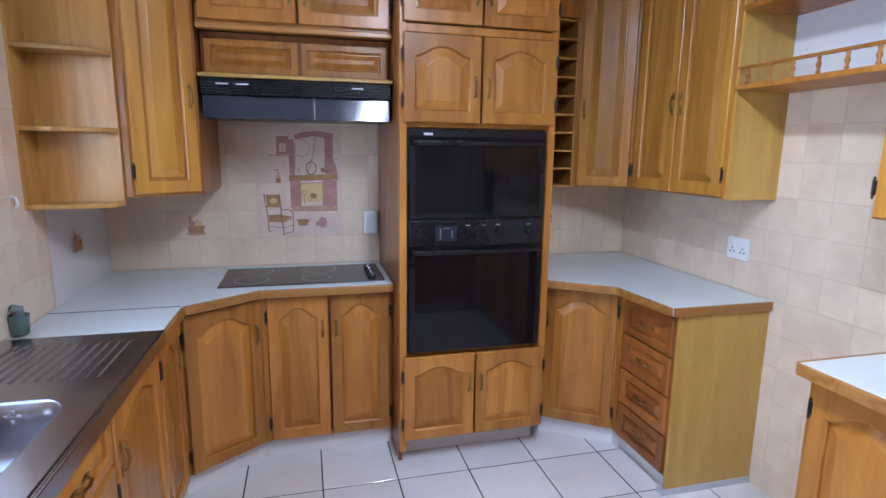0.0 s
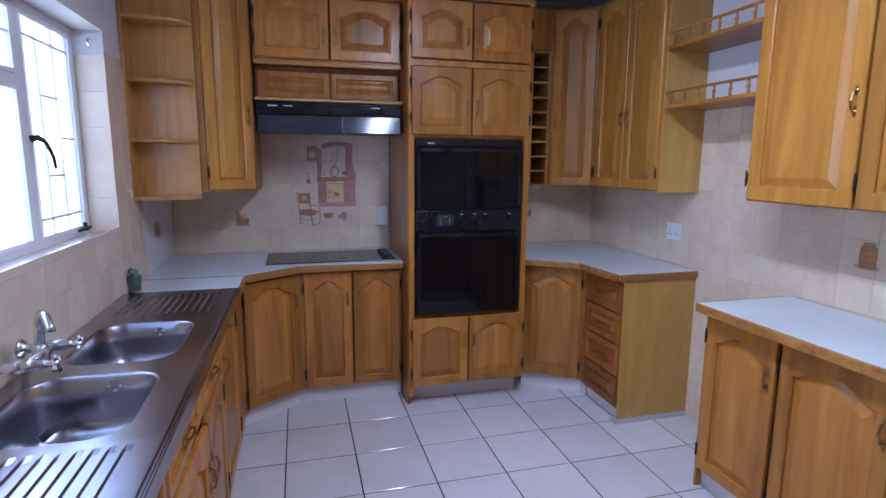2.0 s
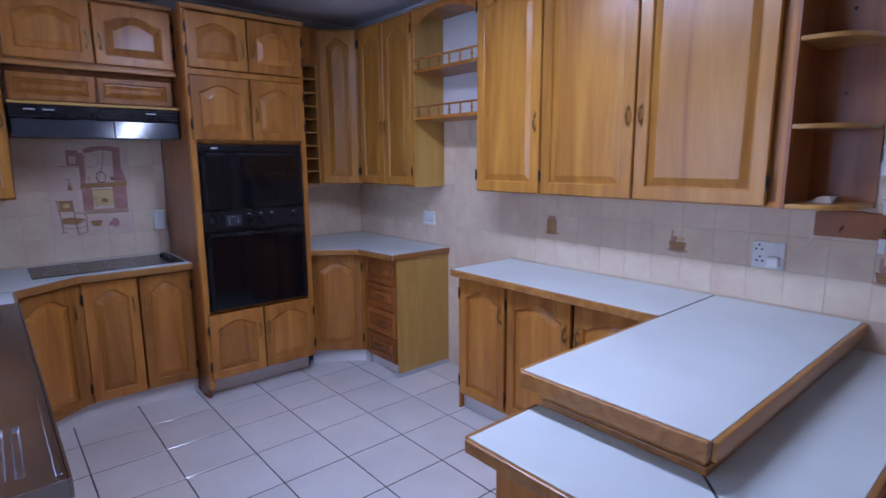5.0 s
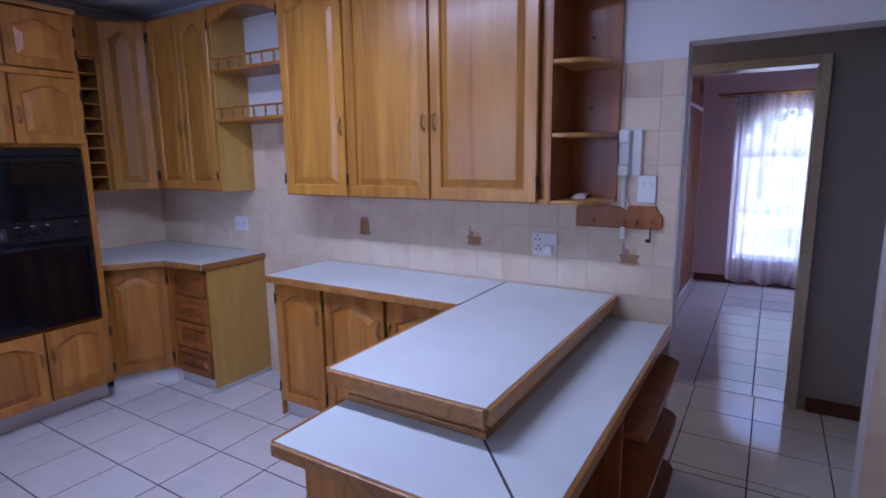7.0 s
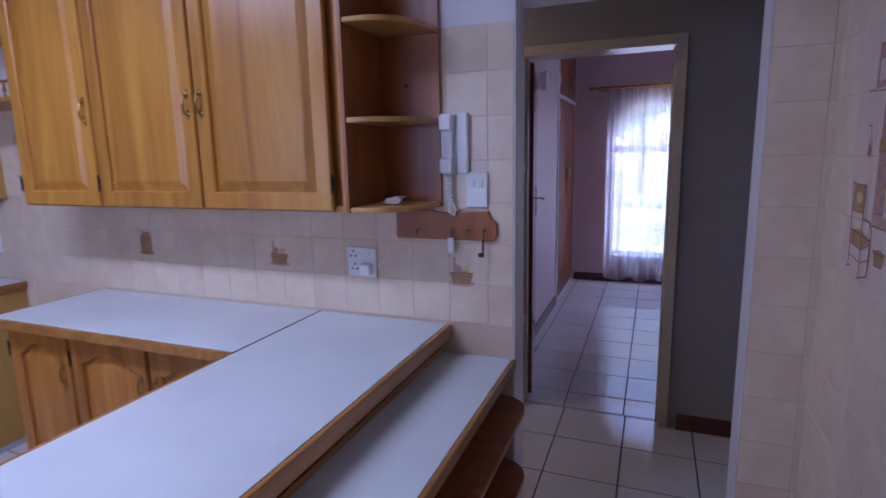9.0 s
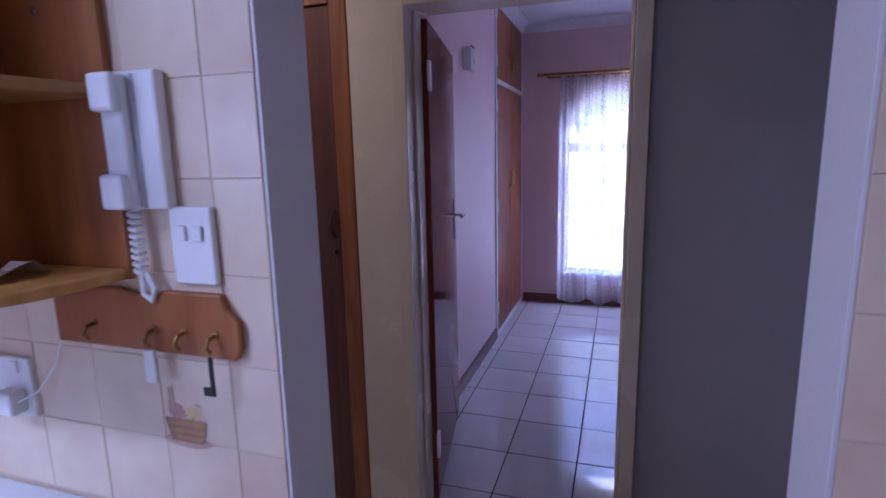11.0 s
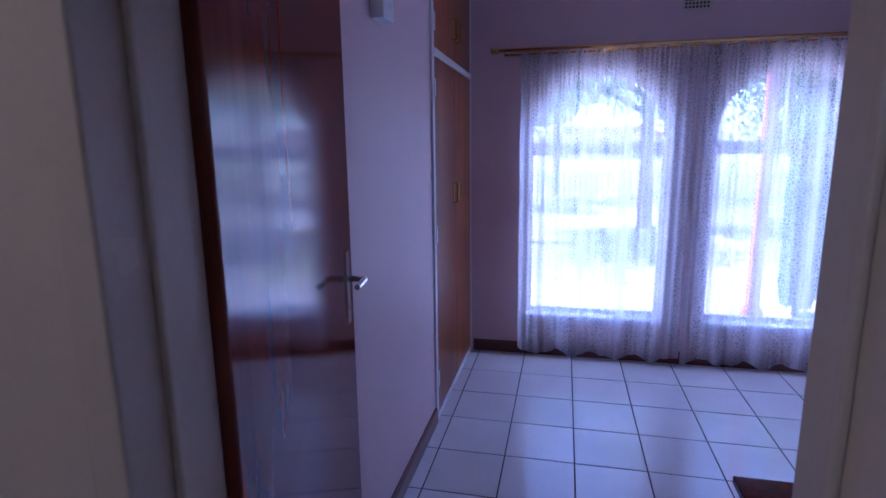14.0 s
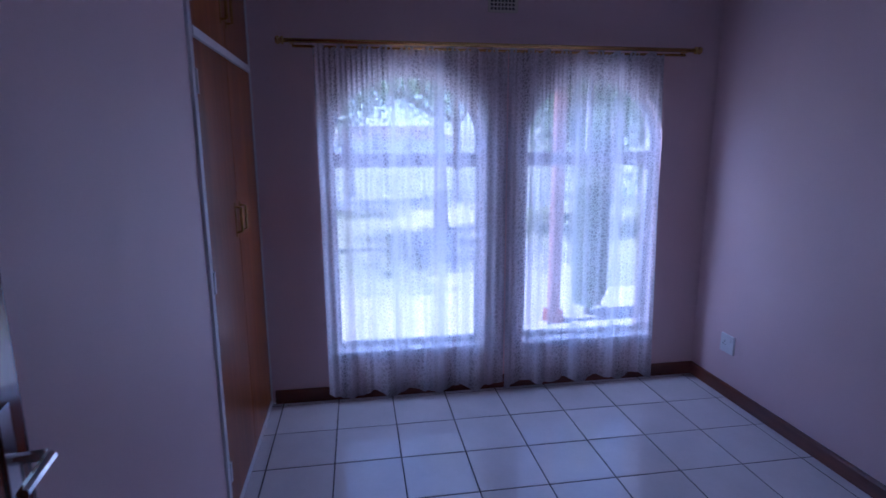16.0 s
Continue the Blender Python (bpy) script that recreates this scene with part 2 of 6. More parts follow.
link(LACE, uvm, "Vector", net, "Vector")
lsum = node(LACE, "ShaderNodeMath")
lsum.operation = "MULTIPLY_ADD"
link(LACE, net, "Fac", lsum, 0)
lsum.inputs[1].default_value = 0.35
link(LACE, vor, "Distance", lsum, 2)
lr = node(LACE, "ShaderNodeMapRange")
lr.inputs["From Min"].default_value, lr.inputs["From Max"].default_value = 0.18, 0.42
lr.inputs["To Min"].default_value, lr.inputs["To Max"].default_value = 0.34, 0.62
link(LACE, lsum, "Value", lr, "Value")
uvs = coords(LACE, (11.0, 0.12, 1), per_object=False, source="UV")
gather = node(LACE, "ShaderNodeTexNoise", Scale=1.0, Detail=2.0)
link(LACE, uvs, "Vector", gather, "Vector")
lg = node(LACE, "ShaderNodeMapRange")
lg.inputs["From Min"].default_value, lg.inputs["From Max"].default_value = 0.35, 0.62
lg.inputs["To Min"].default_value, lg.inputs["To Max"].default_value = 0.4, 1.15
link(LACE, gather, "Fac", lg, "Value")
lmul = node(LACE, "ShaderNodeMath")
lmul.operation = "MULTIPLY"
link(LACE, lr, "Result", lmul, 0)
link(LACE, lg, "Result", lmul, 1)
lm1 = node(LACE, "ShaderNodeMixShader")
lm1.inputs["Fac"].default_value = 0.65
link(LACE, lb, "BSDF", lm1, 1)
link(LACE, lt, "BSDF", lm1, 2)
lm2 = node(LACE, "ShaderNodeMixShader")
link(LACE, lmul, "Value", lm2, "Fac")
link(LACE, lm1, "Shader", lm2, 1)
link(LACE, lx, "BSDF", lm2, 2)
link(LACE, lm2, "Shader", LACE.node_tree.nodes["Material Output"], "Surface")

TUBE = bpy.data.materials.new("lit_diffuser")
TUBE.use_nodes = True
te = bsdf(TUBE)
te.inputs["Emission Color"].default_value = (1.0, 0.95, 0.88, 1)
te.inputs["Emission Strength"].default_value = 0.4


# ---- builders ----
def box(bm, x0, x1, y0, y1, z0, z1):
    r = bmesh.ops.create_cube(bm, size=1.0, matrix=Matrix.Translation(((x0 + x1) / 2, (y0 + y1) / 2, (z0 + z1) / 2)) @ Matrix.Diagonal((x1 - x0, y1 - y0, z1 - z0, 1)))
    return r["verts"]


def prism(bm, pts, z0, z1, m=None):
    """An upright slab from a plan outline."""
    lo = [bm.verts.new((x, y, z0)) for x, y in pts]
    hi = [bm.verts.new((x, y, z1)) for x, y in pts]
    n = len(pts)
    bm.faces.new(lo[::-1])
    bm.faces.new(hi)
    for i in range(n):
        bm.faces.new((lo[i], lo[(i + 1) % n], hi[(i + 1) % n], hi[i]))
    if m is not None:
        for v in lo + hi:
            v.co = m @ v.co
    return lo + hi


def tube(bm, pts, r, n=8, cap=True):
    """A round bar along points; r may be one radius or a list."""
    pts = [Vector(p) for p in pts]
    rs = r if isinstance(r, (list, tuple)) else [r] * len(pts)
    rings = []
    for i, p in enumerate(pts):
        d = (pts[min(i + 1, len(pts) - 1)] - pts[max(i - 1, 0)]).normalized()
        u = d.orthogonal().normalized() if i == 0 else (rings_u - d * rings_u.dot(d)).normalized()
        rings_u = u
        v = d.cross(u)
        rings.append([bm.verts.new(p + rs[i] * (math.cos(a) * u + math.sin(a) * v)) for a in [2 * math.pi * k / n for k in range(n)]])
    for a, b in zip(rings, rings[1:]):
        for k in range(n):
            bm.faces.new((a[k], a[(k + 1) % n], b[(k + 1) % n], b[k]))
    if cap:
        bm.faces.new(rings[0][::-1])
        bm.faces.new(rings[-1])


def lathe(bm, profile, at=(0, 0, 0), n=10, axis=None):
    """A turned shape; profile of (radius, height)."""
    at = Vector(at)
    rings = []
    for r, h in profile:
        ring = []
        for k in range(n):
            a = 2 * math.pi * k / n
            p = Vector((r * math.cos(a), r * math.sin(a), h))
            if axis is not None:
                p = axis @ p
            ring.append(bm.verts.new(at + p))
        rings.append(ring)
    for a, b in zip(rings, rings[1:]):
        for k in range(n):
            bm.faces.new((a[k], a[(k + 1) % n], b[(k + 1) % n], b[k]))
    bm.faces.new(rings[0][::-1])
    bm.faces.new(rings[-1])


def part(name, bm, material, parent=None, label="", bevel=0.0, smooth=False, kind=""):
    bmesh.ops.recalc_face_normals(bm, faces=bm.faces[:])
    me = bpy.data.meshes.new(name)
    bm.to_mesh(me)
    bm.free()
    me.materials.append(material)
    ob = new(name, me)
    ob.parent = parent
    if smooth:
        me.polygons.foreach_set("use_smooth", [True] * len(me.polygons))
    if bevel:
        b = ob.modifiers.new("bevel", "BEVEL")
        b.width, b.segments, b.limit_method = bevel, 2, "ANGLE"
    if label or kind:
        tagged(ob, label=label, kind=kind)
    return ob


def boxes(name, dims, material, parent=None, label="", bevel=0.0, kind=""):
    bm = bmesh.new()
    for d in dims:
        box(bm, *d)
    return part(name, bm, material, parent, label, bevel, kind=kind)


def shared(name, me, parent, m, label=""):
    ob = new(name, me)
    ob.parent = parent
    ob.matrix_basis = m
    if label:
        tagged(ob, label=label)
    return ob


def thing(name, label, category, m=None, group=""):
    ob = new(name)
    ob.empty_display_size = 0.1
    ob.matrix_basis = m if m is not None else Matrix()
    return tagged(ob, label=label, category=category, group=group)


def structure(name, dims, material, bevel=0.0, label=""):
    bm = bmesh.new()
    for d in dims:
        box(bm, *d)
    return part(name, bm, material, None, label, bevel, kind="structure")


# ---- joinery ----
def outline(x0, x1, z0, z1, arch, n=22):
    """Panel outline, counter-clockwise, whose top edge swells into a cathedral arch."""
    pts = [(x0, z0), ((x0 + x1) / 2, z0), (x1, z0), (x1, (z0 + z1) / 2)]
    for i in range(n + 1):
        u = 1 - 2 * i / n
        a = abs(u)
        bell = 1 - 0.72 * (a / 0.68) ** 2 if a < 0.68 else 0.28 * 0.5 * (1 + math.cos(math.pi * min((a - 0.68) / 0.2, 1)))
        pts.append(((x0 + x1) / 2 + u * (x1 - x0) / 2, z1 - arch * (1 - bell)))
    pts.append((x0, (z0 + z1) / 2))
    return pts


def skins(bm, layers):
    rings = [[bm.verts.new((x, y, z)) for x, z in pts] for pts, y in layers]
    n = len(rings[0])
    for a, b in zip(rings, rings[1:]):
        for k in range(n):
            bm.faces.new((a[k], a[(k + 1) % n], b[(k + 1) % n], b[k]))
    return rings


def handle_mesh():
    bm = bmesh.new()
    tube(bm, [(0, 0, -0.036), (0, -0.016, -0.03), (0, -0.022, 0), (0, -0.016, 0.03), (0, 0, 0.036)], [0.0035, 0.004, 0.005, 0.004, 0.0035], 6)
    for z in (-0.036, 0.036):
        lathe(bm, [(0.009, 0), (0.009, 0.003), (0.004, 0.006)], (0, 0, z), 8, Euler((math.pi / 2, 0, 0)).to_matrix())
        box(bm, -0.005, 0.005, -0.003, 0, z - 0.018, z + 0.018)
    bmesh.ops.recalc_face_normals(bm, faces=bm.faces[:])
    me = bpy.data.meshes.new("handle")
    bm.to_mesh(me)
    bm.free()
    me.materials.append(BRASS)
    return me


def hinge_mesh():
    bm = bmesh.new()
    tube(bm, [(0, -0.002, -0.026), (0, -0.002, 0.026)], 0.004, 8)
    box(bm, -0.007, 0.007, -0.001, 0.002, -0.022, 0.022)
    for z in (-0.03, 0.03):
        lathe(bm, [(0.002, -0.004), (0.005, 0), (0.002, 0.004)], (0, -0.002, z), 6)
    me = bpy.data.meshes.new("hinge")
    bm.to_mesh(me)
    bm.free()
    me.materials.append(IRON)
    return me


HANDLE, HINGE = handle_mesh(), hinge_mesh()
T = Matrix.Translation


def leaf(parent, x0, x1, z0, z1, arch=0.05, stile=0.05, handle="", hinge="", hz=None, name="door", swing=0.0, timber=None):
    """A framed door or drawer front with a raised panel, its front in the plane y = 0 of the cabinet."""
    w, h = x1 - x0, z1 - z0
    s = min(stile, w * 0.2, h * 0.3)
    a = arch if h > 0.25 else 0.0
    bm = bmesh.new()
    o = outline(0, w, 0, h, 0)
    o2 = outline(0.004, w - 0.004, 0.004, h - 0.004, 0)
    i0 = outline(s, w - s, s, h - s, a)
    i1 = outline(s + 0.005, w - s - 0.005, s + 0.005, h - s - 0.005, a)
    i2 = outline(s + 0.012, w - s - 0.012, s + 0.012, h - s - 0.012, a)
    g = min(0.028, s * 0.6)
    i3 = outline(s + 0.012 + g, w - s - 0.012 - g, s + 0.012 + g, h - s - 0.012 - g, a)
    g2 = g + 0.004
    i4 = outline(s + 0.012 + g2, w - s - 0.012 - g2, s + 0.012 + g2, h - s - 0.012 - g2, a)
    r = skins(bm, [(o, 0.019), (o, 0.005), (o2, 0.0), (i0, 0.0), (i1, 0.005), (i1, 0.014)])
    bm.faces.new(r[0])
    door = part(name, bm, timber or OAK, parent)
    m = T((x0, 0, z0))
    if swing:
        px = w if hinge == "r" else 0.0
        m = m @ T((px, 0.019, 0)) @ Matrix.Rotation(radians(swing), 4, "Z") @ T((-px, -0.019, 0))
    door.matrix_basis = m
    bm = bmesh.new()
    r = skins(bm, [(i1, 0.0142), (i2, 0.0138), (i3, 0.004), (i4, 0.003)])
    bm.faces.new(r[-1])
    part("panel", bm, timber or OAK, door)
    if handle:
        if name == "drawer":
            shared("handle", HANDLE, door, T((w / 2, 0, h / 2)) @ Matrix.Rotation(math.pi / 2, 4, "Y"), "antique brass handle")
        else:
            hx = 0.026 if handle[0] == "l" else w - 0.026
            if hz is None:
                zz = h - 0.16 if handle.endswith("t") else 0.16 if handle.endswith("b") else h / 2
            else:
                zz = hz - z0
            shared("handle", HANDLE, door, T((hx, 0, zz)), "antique brass handle")
    if hinge:
        hx = -0.004 if hinge == "l" else w + 0.004
        for zz in (0.09, h - 0.09) if h > 0.3 else (h * 0.25, h * 0.75):
            shared("hinge", HINGE, door, T((hx, 0, zz)), "dark metal butt hinge")
    return door


def face(ax, ay, bx, by, z=0.0):
    """Cabinet pose whose front runs from a to b seen from the front, left to right."""
    return T((ax, ay, z)) @ Matrix.Rotation(math.atan2(by - ay, bx - ax), 4, "Z")


def carcass(parent, w, d, z0, z1, material=None, rim=0.02, name="body", low=None):
    """A cabinet box with a face frame behind its doors."""
    boxes(name, [(0.002, w - 0.002, 0.038, d, z0, low or z1)], material or CARCASS, parent, bevel=0.002)
    boxes("face_frame", [(0, rim, 0.02, 0.038, z0, z1), (w - rim, w, 0.02, 0.038, z0, z1), (rim, w - rim, 0.02, 0.038, z0, z0 + rim), (rim, w - rim, 0.02, 0.038, z1 - rim, z1)], OAK, parent)


# ---- large structure ----
P = 0.34
W, E_, N, S = -0.66, 2.262, 0.78, -3.95
KC = 2.55
floor = structure("floor", [(-0.81, 2.382, -4.1, 0.93, -0.12, -0.0016), (2.382, 3.57, -5.2, -0.4, -0.12, -0.0016), (3.57, 6.8, -5.505, 1.2, -0.12, -0.0016)], GROUT)
ceiling = structure("ceiling", [(-0.81, 2.382, -4.1, 0.93, KC, KC + 0.1), (2.382, 3.57, -5.2, -0.4, KC, KC + 0.1), (3.57, 7.0, -5.7, 1.35, 2.62, 2.72)], CEILING)
structure("ceiling_cover_strip", [(-0.66, 2.262, -1.03, -0.99, KC - 0.008, KC), (0.55, 0.59, -3.95, -1.03, KC - 0.008, KC), (0.55, 0.59, -0.99, 0.78, KC - 0.008, KC)], CEILING, 0.002)
wall_north = structure("wall_north", [(-0.81, 2.382, N, N + 0.15, 0, KC)], PAINT)
wall_west = structure("wall_west", [(-0.81, W, -0.25, N, 0, KC), (-0.81, W, -4.1, -2.15, 0, KC), (-0.81, W, -2.15, -0.25, 0, 1.14), (-0.81, W, -2.15, -0.25, 1.99, KC)], PAINT)
wall_east = structure("wall_east", [(E_, 2.382, -3.05, N, 0, KC), (E_, 2.382, -3.78, -3.05, 1.975, KC), (E_, 2.382, -4.1, -3.78, 0, KC)], PAINT)
wall_south = structure("wall_south", [(-0.66, 2.262, -4.1, S, 0, KC)], PAINT)
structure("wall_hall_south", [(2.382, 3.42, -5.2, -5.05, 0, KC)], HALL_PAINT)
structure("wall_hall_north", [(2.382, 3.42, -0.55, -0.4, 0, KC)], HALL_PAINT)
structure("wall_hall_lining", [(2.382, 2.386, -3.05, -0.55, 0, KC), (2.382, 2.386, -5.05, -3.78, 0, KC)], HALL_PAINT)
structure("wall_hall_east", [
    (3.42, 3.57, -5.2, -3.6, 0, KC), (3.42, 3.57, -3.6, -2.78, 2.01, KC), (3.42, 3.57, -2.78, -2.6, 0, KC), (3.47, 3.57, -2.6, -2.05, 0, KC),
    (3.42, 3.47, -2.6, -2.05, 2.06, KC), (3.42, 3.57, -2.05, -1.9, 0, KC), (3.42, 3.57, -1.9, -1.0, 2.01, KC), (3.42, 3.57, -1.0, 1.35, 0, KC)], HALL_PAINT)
structure("wall_bedroom_north", [(3.57, 5.66, -2.63, -2.48, 0, 2.62), (5.66, 6.8, -2.52, -2.48, 0, 2.62)], BED_PAINT)
structure("wall_bedroom_south", [(3.57, 7.0, -5.7, -5.505, 0, 2.62)], BED_PAINT)
structure("wall_bedroom_west", [(3.57, 3.576, -5.505, -3.66, 0, 2.62), (3.57, 3.576, -3.66, -2.77, 2.07, 2.62)], BED_PAINT)
# the east opening is unseen, added to let sky light into this room
structure("wall_study", [(6.8, 7.0, -2.48, -1.2, 0, 2.62), (6.8, 7.0, 0.4, 1.35, 0, 2.62), (6.8, 7.0, -1.2, 0.4, 0, 0.9), (6.8, 7.0, -1.2, 0.4, 2.1, 2.62), (3.57, 6.8, 1.2, 1.35, 0, 2.62)], BED_PAINT)

# east wall of the bedroom, with two arched openings
ARCHES = [(-3.985, -3.045), (-5.155, -4.255)]
SILL, SPRING, CROWN = 0.305, 1.62, 2.025


def arch_line(y0, y1, n=24, grow=0.0):
    c, r = (y0 + y1) / 2, (y1 - y0) / 2 + grow
    return [(c + r * math.cos(math.pi * i / n), SPRING + (CROWN - SPRING + grow) * math.sin(math.pi * i / n)) for i in range(n + 1)]


bm = bmesh.new()
for y0, y1 in ((-2.63 + 0.15, ARCHES[0][1]), (ARCHES[0][0], ARCHES[1][1]), (ARCHES[1][0], -5.505)):
    box(bm, 6.8, 7.0, min(y0, y1), max(y0, y1), 0, 2.62)
for y0, y1 in ARCHES:
    box(bm, 6.8, 7.0, y0, y1, 0, SILL)
    line = arch_line(y0, y1)
    for (a, b), (c, d) in zip(line, line[1:]):
        q = [bm.verts.new((x, y, z)) for x in (6.8, 7.0) for y, z in ((a, b), (c, d), (c, 2.62), (a, 2.62))]
        for f in ((0, 1, 2, 3), (7, 6, 5, 4), (0, 4, 5, 1), (2, 6, 7, 3)):
            bm.faces.new([q[k] for k in f])
bmesh.ops.remove_doubles(bm, verts=bm.verts[:], dist=0.0002)
part("wall_bedroom_east", bm, BED_PAINT, kind="structure")


def cornice(name, pts, z, size, material, closed=False):
    """A coved moulding under a ceiling along straight runs; the room lies on the left of each run."""
    bm = bmesh.new()
    prof = [(0, 0), (0, -size), (size * 0.12, -size), (size * 0.25, -size * 0.75), (size * 0.45, -size * 0.4), (size * 0.75, -size * 0.2), (size, -size * 0.12), (size, 0)]
    for (ax, ay), (bx, by) in zip(pts, pts[1:]):
        d = Vector((bx - ax, by - ay, 0)).normalized()
        n = Vector((-d.y, d.x, 0))
        rings = [[bm.verts.new(Vector((x, y, z + h)) + n * u) for u, h in prof] for x, y in ((ax, ay), (bx, by))]
        for k in range(len(prof)):
            bm.faces.new((rings[0][k], rings[0][(k + 1) % len(prof)], rings[1][(k + 1) % len(prof)], rings[1][k]))
        bm.faces.new(rings[0])
        bm.faces.new(rings[1][::-1])
    return part(name, bm, material, kind="structure")


cornice("cornice_kitchen", [(W, S), (E_, S), (E_, N), (W, N), (W, S)], KC, 0.075, CEILING)
cornice("cornice_bedroom", [(3.576, -5.505), (6.8, -5.505), (6.8, -2.63), (3.576, -2.63), (3.576, -5.505)], 2.62, 0.08, WHITE_GLOSS)


def skirting(name, runs, h=0.085, t=0.016):
    bm = bmesh.new()
    for (ax, ay), (bx, by) in runs:
        d = Vector((bx - ax, by - ay, 0)).normalized()
        n = Vector((-d.y, d.x, 0))
        prof = [(0, 0), (t, 0), (t, h * 0.82), (t * 0.6, h), (0, h)]
        rings = [[bm.verts.new(Vector((x, y, q)) + n * u) for u, q in prof] for x, y in ((ax, ay), (bx, by))]
        for k in range(5):
            bm.faces.new((rings[0][k], rings[0][(k + 1) % 5], rings[1][(k + 1) % 5], rings[1][k]))
        bm.faces.new(rings[0])
        bm.faces.new(rings[1][::-1])
    return part(name, bm, SKIRT, kind="structure")


skirting("baseboard_bedroom", [((3.576, -5.505), (6.8, -5.505)), ((6.8, -5.505), (6.8, -2.66)), ((5.655, -2.63), (3.62, -2.63)), ((3.576, -3.68), (3.576, -5.505))])
skirting("baseboard_hall", [((3.42, -5.05), (3.42, -3.66)), ((2.386, -3.86), (2.386, -5.05)), ((3.42, -2.77), (3.42, -2.66)), ((3.42, -0.95), (3.42, -0.55)), ((2.386, -0.55), (2.386, -3.0))])


def door_frame(name, y0, y1, top, x0=3.40, x1=3.572, t=0.05, material=None):
    """A steel door lining round an opening in the hall's east wall."""
    return structure(name, [(x0, x1, y0 - t, y0, 0, top + t), (x0, x1, y1, y1 + t, 0, top + t), (x0, x1, y0, y1, top, top + t),
                            (3.47, 3.485, y0, y0 + 0.012, 0, top), (3.47, 3.485, y1 - 0.012, y1, 0, top)], material or FRAME_PAINT, 0.004)


door_frame("door_frame_bedroom", -3.568, -2.82, 1.985)
door_frame("door_frame_study", -1.875, -1.02, 1.985)
structure("trim_cupboard", [(3.408, 3.42, -2.77, -2.6, 0, 2.1), (3.408, 3.42, -2.05, -1.92, 0, 2.1), (3.408, 3.42, -2.6, -2.05, 2.06, 2.1)], FRAME_PAINT, 0.003)
# plaster edge of the kitchen opening
structure("trim_opening", [(2.258, 2.386, -3.056, -3.05, 0, 1.975), (2.258, 2.386, -3.78, -3.774, 0, 1.975), (2.258, 2.386, -3.774, -3.056, 1.969, 1.975)], PAINT, 0.001)

# ---- kitchen: worktops and base units ----
TOP, UNDER = 0.868, 0.832


def edge_strip(bm, pts, z0, z1, t=0.016):
    """Timber lipping along a front edge; the outside lies on the right of the run."""
    for (ax, ay), (bx, by) in zip(pts, pts[1:]):
        d = Vector((bx - ax, by - ay)).normalized()
        n = Vector((d.y, -d.x)) * t
        prism(bm, [(ax, ay), (bx, by), (bx + n.x, by + n.y), (ax + n.x, ay + n.y)], z0, z1)


def worktop(name, label, pts, front, z=TOP, under=UNDER, joints=()):
    c = Vector((sum(p[0] for p in pts) / len(pts), sum(p[1] for p in pts) / len(pts), under))
    th = thing(name, label, "worktop", T(c))
    bm = bmesh.new()
    prism(bm, pts, under, z, T(-c))
    part("slab", bm, LAMINATE, th, bevel=0.0015)
    bm = bmesh.new()
    edge_strip(bm, front, under - 0.003, z - 0.001)
    bmesh.ops.translate(bm, verts=bm.verts[:], vec=-c)
    part("timber_edge", bm, OAK_H, th, "honey oak lipping", bevel=0.004)
    for (ax, ay), (bx, by) in joints:
        bm = bmesh.new()
        d = Vector((bx - ax, by - ay)).normalized()
        n = Vector((d.y, -d.x)) * 0.0035
        prism(bm, [(ax - n.x, ay - n.y), (bx - n.x, by - n.y), (bx + n.x, by + n.y), (ax + n.x, ay + n.y)], z - 0.002, z + 0.0008, T(-c))
        part("joint", bm, RUBBER, th, "dark sealed joint")
    return th


worktop("corner_worktop", "white laminate worktop with oak edge round the hob", [(-0.655, -0.283), (-0.19, -0.283), (-0.19, 0.045), (0.09, 0.25), (0.70, 0.25), (0.70, 0.772), (-0.655, 0.772)],
        [(-0.19, -0.283), (-0.19, 0.045), (0.09, 0.25), (0.70, 0.25)], joints=[((-0.655, 0.04), (-0.192, 0.045))])
worktop("corner_worktop", "white laminate corner worktop with oak edge over drawers", [(1.437, 0.19), (1.735, -0.025), (1.765, -0.39), (2.255, -0.39), (2.255, 0.772), (1.437, 0.772)],
        [(1.437, 0.19), (1.735, -0.025), (1.765, -0.39), (2.255, -0.39)])
worktop("side_worktop", "white laminate worktop with oak edge against tiled wall", [(1.765, -2.243), (2.255, -2.243), (2.255, -0.985), (1.765, -0.985)],
        [(2.255, -0.985), (1.765, -0.985), (1.765, -2.243)])
worktop("peninsula_worktop", "white laminate peninsula worktop with thick oak edge", [(0.93, -2.80), (2.255, -2.80), (2.255, -2.25), (0.93, -2.25)],
        [(1.765, -2.25), (0.93, -2.25), (0.93, -2.80), (2.255, -2.80)], under=0.82, joints=[((1.75, -2.247), (2.255, -2.247))])
worktop("breakfast_bar", "lower white laminate breakfast shelf wrapping round peninsula", [(0.67, -2.285), (0.67, -3.0), (0.72, -3.045), (2.259, -3.045), (2.259, -2.775), (0.965, -2.775), (0.965, -2.285)],
        [(0.965, -2.285), (0.67, -2.285), (0.67, -3.0), (0.72, -3.045), (2.259, -3.045)], z=0.757, under=0.722, joints=[((0.965, -2.775), (0.69, -3.02))])
riser = thing("peninsula_riser", "oak upstand between breakfast shelf and peninsula worktop", "upstand", T((1.6, -2.53, 0.757)))
boxes("board", [(-0.63, 0.645, -0.245, 0.235, 0.0, 0.063)], OAK_H, riser, bevel=0.002)
